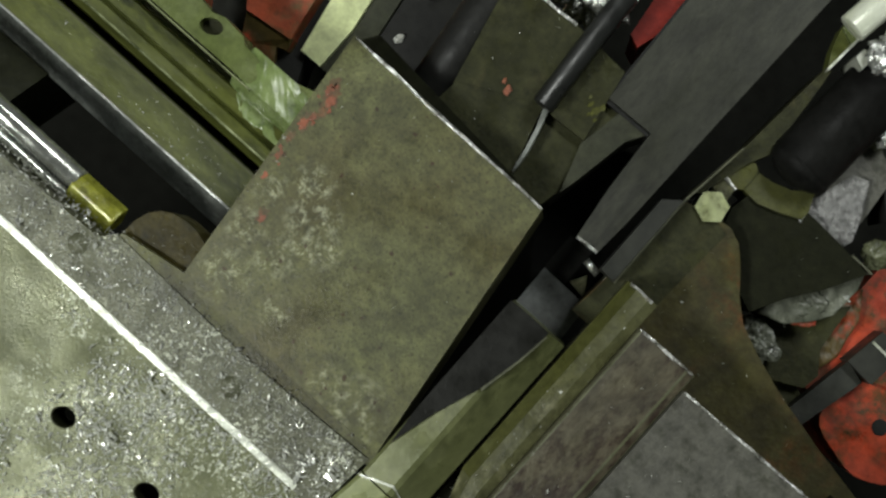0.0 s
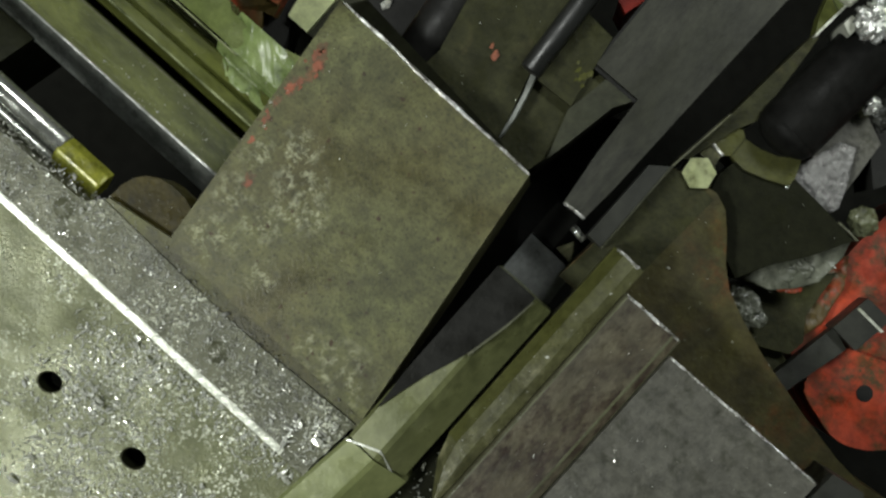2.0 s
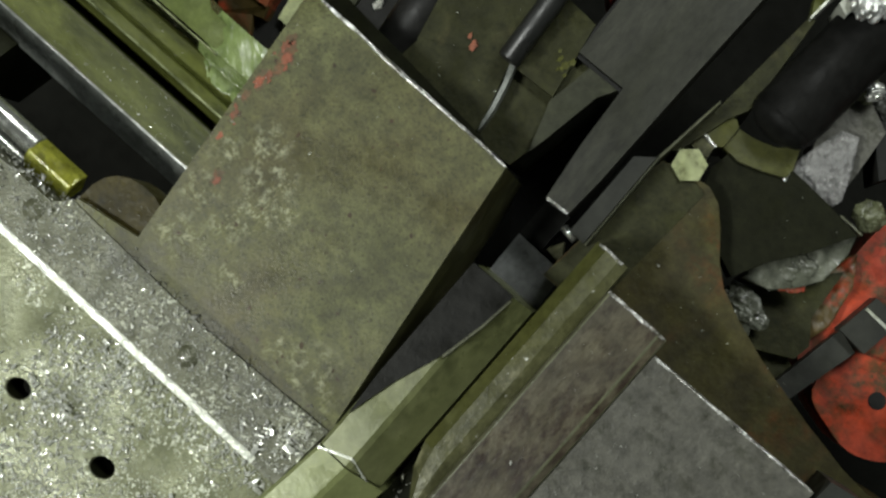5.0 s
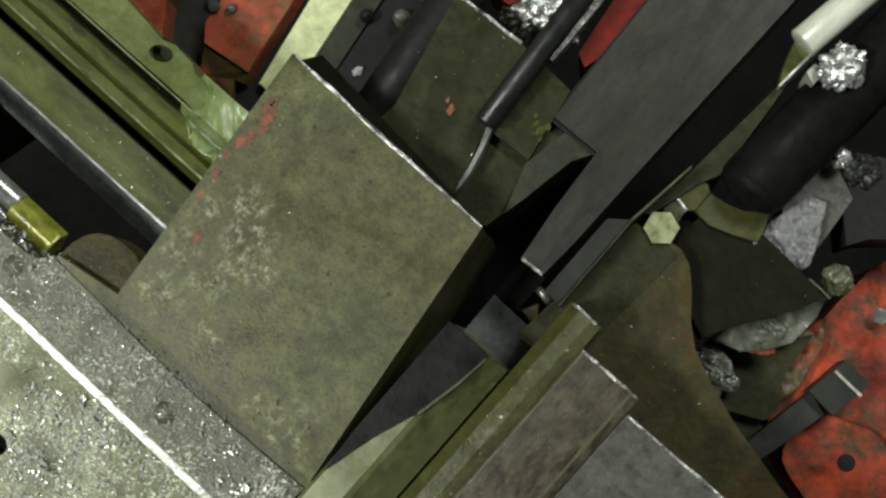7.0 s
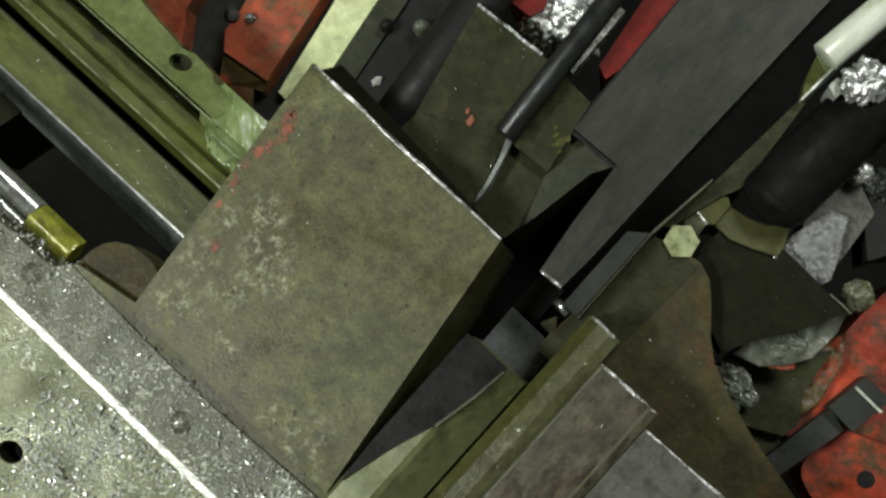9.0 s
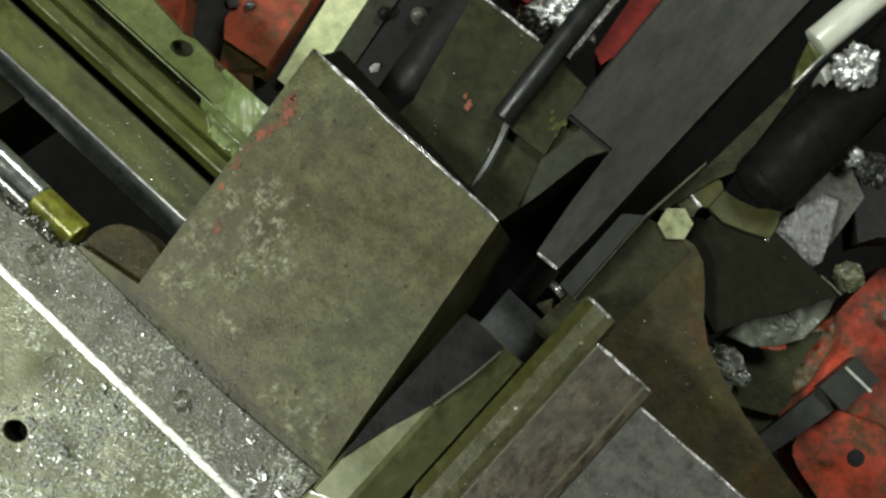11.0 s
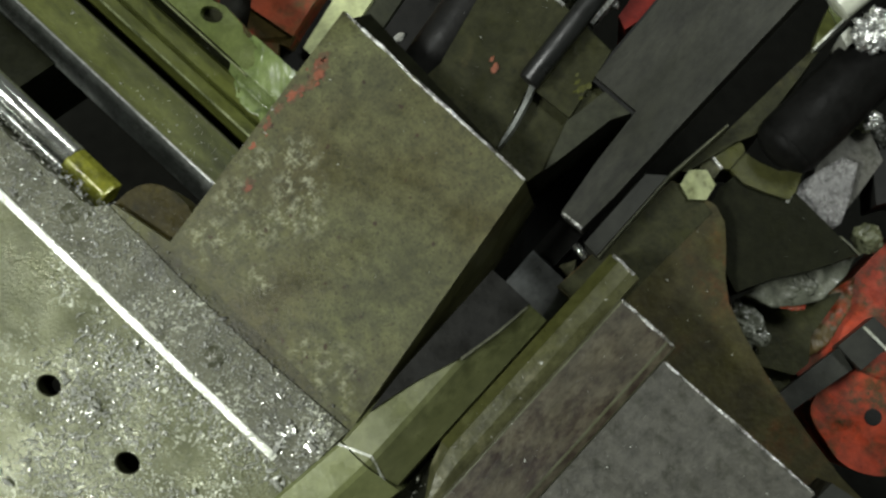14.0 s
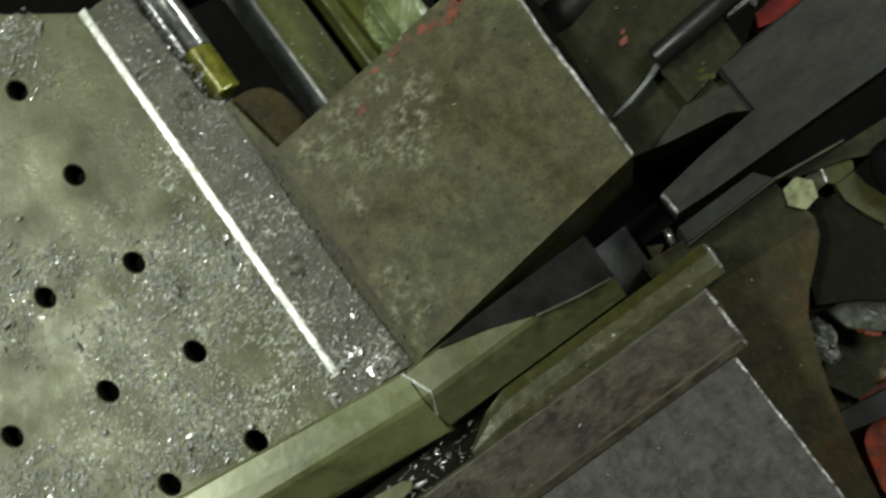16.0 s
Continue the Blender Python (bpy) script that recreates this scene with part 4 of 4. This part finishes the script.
for cx, cy, rx, ry in ((93.3, 129.8, 3.4, 4.6), (90.2, 122.4, 1.8, 3.2)):
    part("pale_crust", lump((cx, cy, -25), (rx, ry, 3.5), 0.25, 1.8, 4, int(cx)), M_CRUST, cast, "pale green crust of old grease")
part("rear_arm", prism([(97, 132), (104, 121.5), (116, 109.5), (120, 116), (142, 135), (130, 152), (104, 141)], -60, -29, 3.0, 4), [M_BLACK, M_BLACK], cast, "dark oily rear arm")
part("boss", lump((103, 133, -30), (7, 6, 5), 0.35, 2.2, 4, 6), M_LEVER, cast, "lumpy greasy boss")
redarm = empty("red_swing_clamp", 150, 80, -50, "worn red painted swing arm with oily patches", "arm")
part("arm", prism([(129.8, 114), (128.6, 99), (128.5, 88), (133, 70), (136, 47), (146, 42), (200, 60), (210, 160), (150, 160)], -90, -50, 3.0, 4), [M_RED, M_RED], redarm)
part("heel", rugged([(118, 51), (123, 69.7), (128.6, 88.0), (135, 78), (138, 62), (134, 48.5), (126, 46)], -90, -46, 1.4, 0.16, 0.9, 7.0), M_NOSE, redarm, "oily brown heel of the arm", True)
hub = part("hub", prism([((168 + (22 + 1.6 * noise.noise(Vector((a * 0.03, 1, 2)))) * math.cos(radians(a))), 50 + (17 + 1.6 * noise.noise(Vector((a * 0.03, 1, 2)))) * math.sin(radians(a))) for a in range(0, 360, 10)], -95, -47, 2.5, 3), [M_RED, M_RED], redarm)
# Black disc on the hub imitates the shade inside a hole.
part("hub_hole", tube((167.6, 53, -48), (167.6, 53, -46.7), 3.2, 3.2, 20, 0.05), M_BLACK, hub, "black disc for the shaded hole in the hub")
part("bolt", hexhead((142.7, 101.1), 3.2, -60, -45.5, 20, 0.9), [M_CHROME, M_EDGE], redarm, "bright worn bolt head")
lever = empty("clamp_lever", 142, 60, -40, "dark steel lever with a square head", "lever")
part("bar", prism([(135.0, 30.5), (142.6, 30.0), (149.6, 60.2), (140.7, 63.2)], -46, -38, 0.8, 2), [M_LEVER, M_LEVER], lever)
head = part("head", prism([(139.8, 62.7), (142.2, 79.2), (153.9, 78.7), (151.6, 61.6)], -50, -34, 0.8, 2), [M_LEVER, M_LEVER], lever, "square head with a bright edge")
part("bright_edge", prism([(141.9, 73.5), (154.2, 72.7), (154.3, 73.7), (142.0, 74.5)], -40, -33.5, 0.3), [M_LINE, M_LINE], head, "bright rubbed edge")
greasy = empty("greasy_knuckle", 110, 55, -35, "grease-caked steel knuckle with bright smears", "knuckle")
part("jaw_plate", rugged([(102.6, 54), (105.1, 64.5), (111.0, 75.2), (122.6, 91.2), (125.0, 84), (124.4, 71.7), (120, 64.5), (113.2, 57.6)], -70, -30, 1.1, 0.13, 0.7, 2.0, (-0.12, 0.02)), M_GREASY, greasy, "grey-green greasy jaw plate", True)
for i, (lx, ly, lr) in enumerate(((107, 60, 3.0), (113, 66, 3.4), (117, 72, 3.0))):
    part("grease_lump", lump((lx, ly, -31.6), (lr * 1.3, lr, 1.2), 0.4, 2.2, 4, 20 + i), M_GREASY, greasy, "wet grease lump", True)
part("red_patch", lump((117.2, 62.8, -33.6), (4.6, 2.2, 0.9), 0.4, 2.4, 4, 31, 30), M_RED, greasy, "patch of red paint")
part("end", lump((110.5, 46.2, -36), (8.6, 6.4, 3.0), 0.4, 2.0, 5, 9), M_GREASY, greasy, "wet lumpy end")
part("link", prism([(124.6, 37.0), (128.9, 46.6), (138, 42.6), (138.6, 32.5)], -80, -48, 1.0, 2), [M_DARK, M_DARK], greasy, "dark oily square link")
part("underside", prism([(103, 51), (112, 41), (122, 38), (136, 45), (137, 52), (131, 60), (129, 80), (122, 72), (113, 60)], -90, -43, 2.0, 3), [M_DARK, M_DARK], greasy, "dark oily underside")
thing("oil_lump", lump((121.6, 98.6, -32), (5.6, 5.2, 3.4), 0.22, 1.8, 5, 13), M_CRUST, "olive oily lump on the casting", "grease")

# ---- loose chips ----


def chips(n, place, size, seed):
    rnd = random.Random(seed)
    vs, fs = [], []
    while n:
        p = place(rnd)
        if p is None:
            continue
        n -= 1
        x, y, z = p
        s = size * rnd.lognormvariate(0, 0.5)
        rot = Euler((rnd.gauss(0, 0.28), rnd.gauss(0, 0.28), rnd.uniform(0, 6.28))).to_matrix()
        L, W, H = s * 1.15, s * rnd.uniform(0.16, 0.55), s * 0.12
        bend = rnd.uniform(0, 0.35) * s
        k = len(vs)
        for a, b, c in ((-L, -W * rnd.random(), 0), (0, -W, bend), (L, 0, 0), (0, W, bend), (-L, W * rnd.random(), 0), (0, 0, bend + H)):
            q = rot @ Vector((a / 2, b / 2, c))
            vs.append(((x + q.x) * MM, (y + q.y) * MM, (z + q.z + 0.25 * s) * MM))
        fs += [(k, k + 1, k + 5), (k + 1, k + 2, k + 5), (k + 2, k + 3, k + 5), (k + 3, k + 4, k + 5), (k + 4, k, k + 5)]
    me = bpy.data.meshes.new("chips")
    me.from_pydata(vs, [], fs)
    bm = bmesh.new()
    bm.from_mesh(me)
    return bm


def on_table(r):
    x, y = r.uniform(-168, 40), r.uniform(-240, -104)
    d = 0.32 - 0.0065 * max(0.0, -85 - x) - 0.0025 * max(0.0, -175 - y)
    d += 1.5 * noise.noise(Vector((x * 0.02, y * 0.03, 1.7))) + 0.7 * noise.noise(Vector((x * 0.06, y * 0.06, 4)))
    if d < r.uniform(0.0, 0.75) or ((x + 82) / 14) ** 2 + ((y + 122) / 9) ** 2 < r.uniform(0.6, 1.3):
        return None
    for yc, y0, y1, xs in HOLE_ROWS:
        if any((x - xc) ** 2 + (y - yc) ** 2 < 30 for xc in xs):
            return None
    return (x, y, 0) if x < 32 - (-81 - y) * 0.16 else None


def on_ledge(r):
    x, y = r.uniform(-148, 31), -77.5 - abs(r.gauss(0, 11))
    return (x, y, 1.0) if -100 < y else None


def on_ledge_all(r):
    return (r.uniform(-148, 30), r.uniform(-100, -79), 1.0)


def on_joint(r):
    x = r.uniform(-88, 31)
    return (x, r.uniform(-80, -73.5), 0.6)


def round_screws(r):
    bx, by = ((-97.5, -89.5), (-21.5, -90.5))[r.randrange(2)]
    a = r.uniform(0, 6.28)
    k = abs(r.gauss(4.6, 0.5)) if r.random() < 0.6 else r.uniform(0, 4)
    return (bx + k * math.cos(a), by + k * math.sin(a), 1.0 if k > 4.2 else 1.8)


def by_rail(r):
    return (r.gauss(22, 7), r.gauss(-93, 7), 1.0)


def in_gutter(r):
    return (r.uniform(60, 71), r.gauss(-96, 16), -14)


def on_slab(r):
    return (r.uniform(72, 160), r.uniform(-120, 12), 16.2) if r.random() < 0.5 else (r.uniform(55, 140), r.uniform(20, 45), -14.8)


thing("table_chips", chips(9500, on_table, 0.92, 1), M_CHIP, "fine bright steel chips scattered over the table", "chips", kind="stuff")
thing("matte_chips", chips(1500, on_table, 0.8, 7), M_PALECHIP, "pale oily steel chips clinging to the table", "chips", kind="stuff")
thing("bright_ledge_chips", chips(1700, on_ledge_all, 0.72, 12), M_CHIP, "tiny bright chips on the ledge", "chips", kind="stuff")
thing("ledge_chips", chips(1300, on_ledge, 0.7, 2), M_DULLCHIP, "fine dull steel chips along the ledge", "chips", kind="stuff")
thing("joint_chips", chips(200, on_joint, 0.5, 14), M_DULLCHIP, "fine chips packed along the joint", "chips", kind="stuff")
thing("screw_chips", chips(130, round_screws, 0.7, 15), M_CHIP, "bright chips caked round the screw heads", "chips", kind="stuff")
thing("corner_chips", chips(110, by_rail, 1.35, 3), M_CHIP, "coarse steel chips heaped against the rail", "chips", kind="stuff")
thing("gutter_chips", chips(110, in_gutter, 1.0, 4), M_CHIP, "steel chips lying in the gutter", "chips", kind="stuff")
thing("stray_chips", chips(60, on_slab, 0.4, 5), M_CHIP, "stray bright specks of swarf", "chips", kind="stuff")


def foil(c, radii, seed):
    """A crumpled sheet-metal wad with sharp creases."""
    bm = bmesh.new()
    ball = bmesh.ops.create_icosphere(bm, subdivisions=5, radius=1)
    for v in ball["verts"]:
        n = v.co.normalized()
        p = Vector((n.x * radii[0], n.y * radii[1], n.z * radii[2]))
        k = 0.62 + 0.3 * noise.fractal(p * 0.13 + Vector((seed, seed, 0)), 1.0, 2.0, 2)
        k += 0.26 * (1 - 2 * abs(noise.noise(p * 0.3 + Vector((0, seed, 0))))) + 0.10 * (1 - 2 * abs(noise.noise(p * 0.8 + Vector((seed, 0, 3)))))
        v.co = (p * k + Vector(c)) * MM
    return bm


for i, (nm, c, rd, lab) in enumerate(SWARF):
    thing(nm, foil(c, rd, 40 + i), M_SWARF, lab, "swarf", kind="stuff", smooth=True)


def specks(x0, x1, y0, y1, z, n, size, seed, label):
    keep = lambda r: (r.uniform(x0, x1), r.uniform(y0, y1), z)
    thing("metal_specks", chips(n, keep, size, seed), M_CHIP, label, "specks", kind="stuff")


specks(-58, 18, -68, 26, 8.0, 50, 0.3, 61, "tiny bright specks on the block")
specks(-42, -4, 58, 85, -9.0, 16, 0.3, 62, "tiny bright specks on the housing")
specks(-40, 0, 35, 54, -8.4, 10, 0.3, 63, "tiny bright specks on the lower housing")

specks(98, 158, -80, 13, 16.0, 60, 0.35, 65, "tiny bright specks on the slab")
specks(73, 94, -120, 19, 12.0, 36, 0.3, 66, "tiny bright specks on the step plate")
specks(62, 78, 15, 60, -15.0, 14, 0.3, 67, "tiny bright specks on the brown casting")
specks(78, 120, 18, 38, -15.0, 16, 0.3, 68, "tiny bright specks on the brown casting")
specks(-180, -86, -49, -34, -50.0, 60, 0.45, 69, "tiny bright specks on the guide bar")
specks(-180, -86, -20, -9, -46.0, 18, 0.4, 70, "tiny bright specks on the narrow guide bar")
specks(-85, -64, -74, -61, -3.0, 12, 0.4, 71, "tiny bright specks on the stop tab")
specks(-66, -60, -57, 20, 8.0, 25, 0.4, 72, "tiny bright specks along the block edge")
specks(-112, -84, -50, -36, -50.0, 45, 0.5, 73, "bright flakes at the guide bar end")
specks(100, 124, 56, 88, -20.4, 14, 0.35, 74, "tiny flakes on the fan plate")
specks(60, 71, -60, 28, 7.0, 26, 0.32, 75, "tiny bright specks on the narrow bar")
specks(36, 44, -70, -4, 9.2, 14, 0.3, 76, "tiny bright specks on the rail")
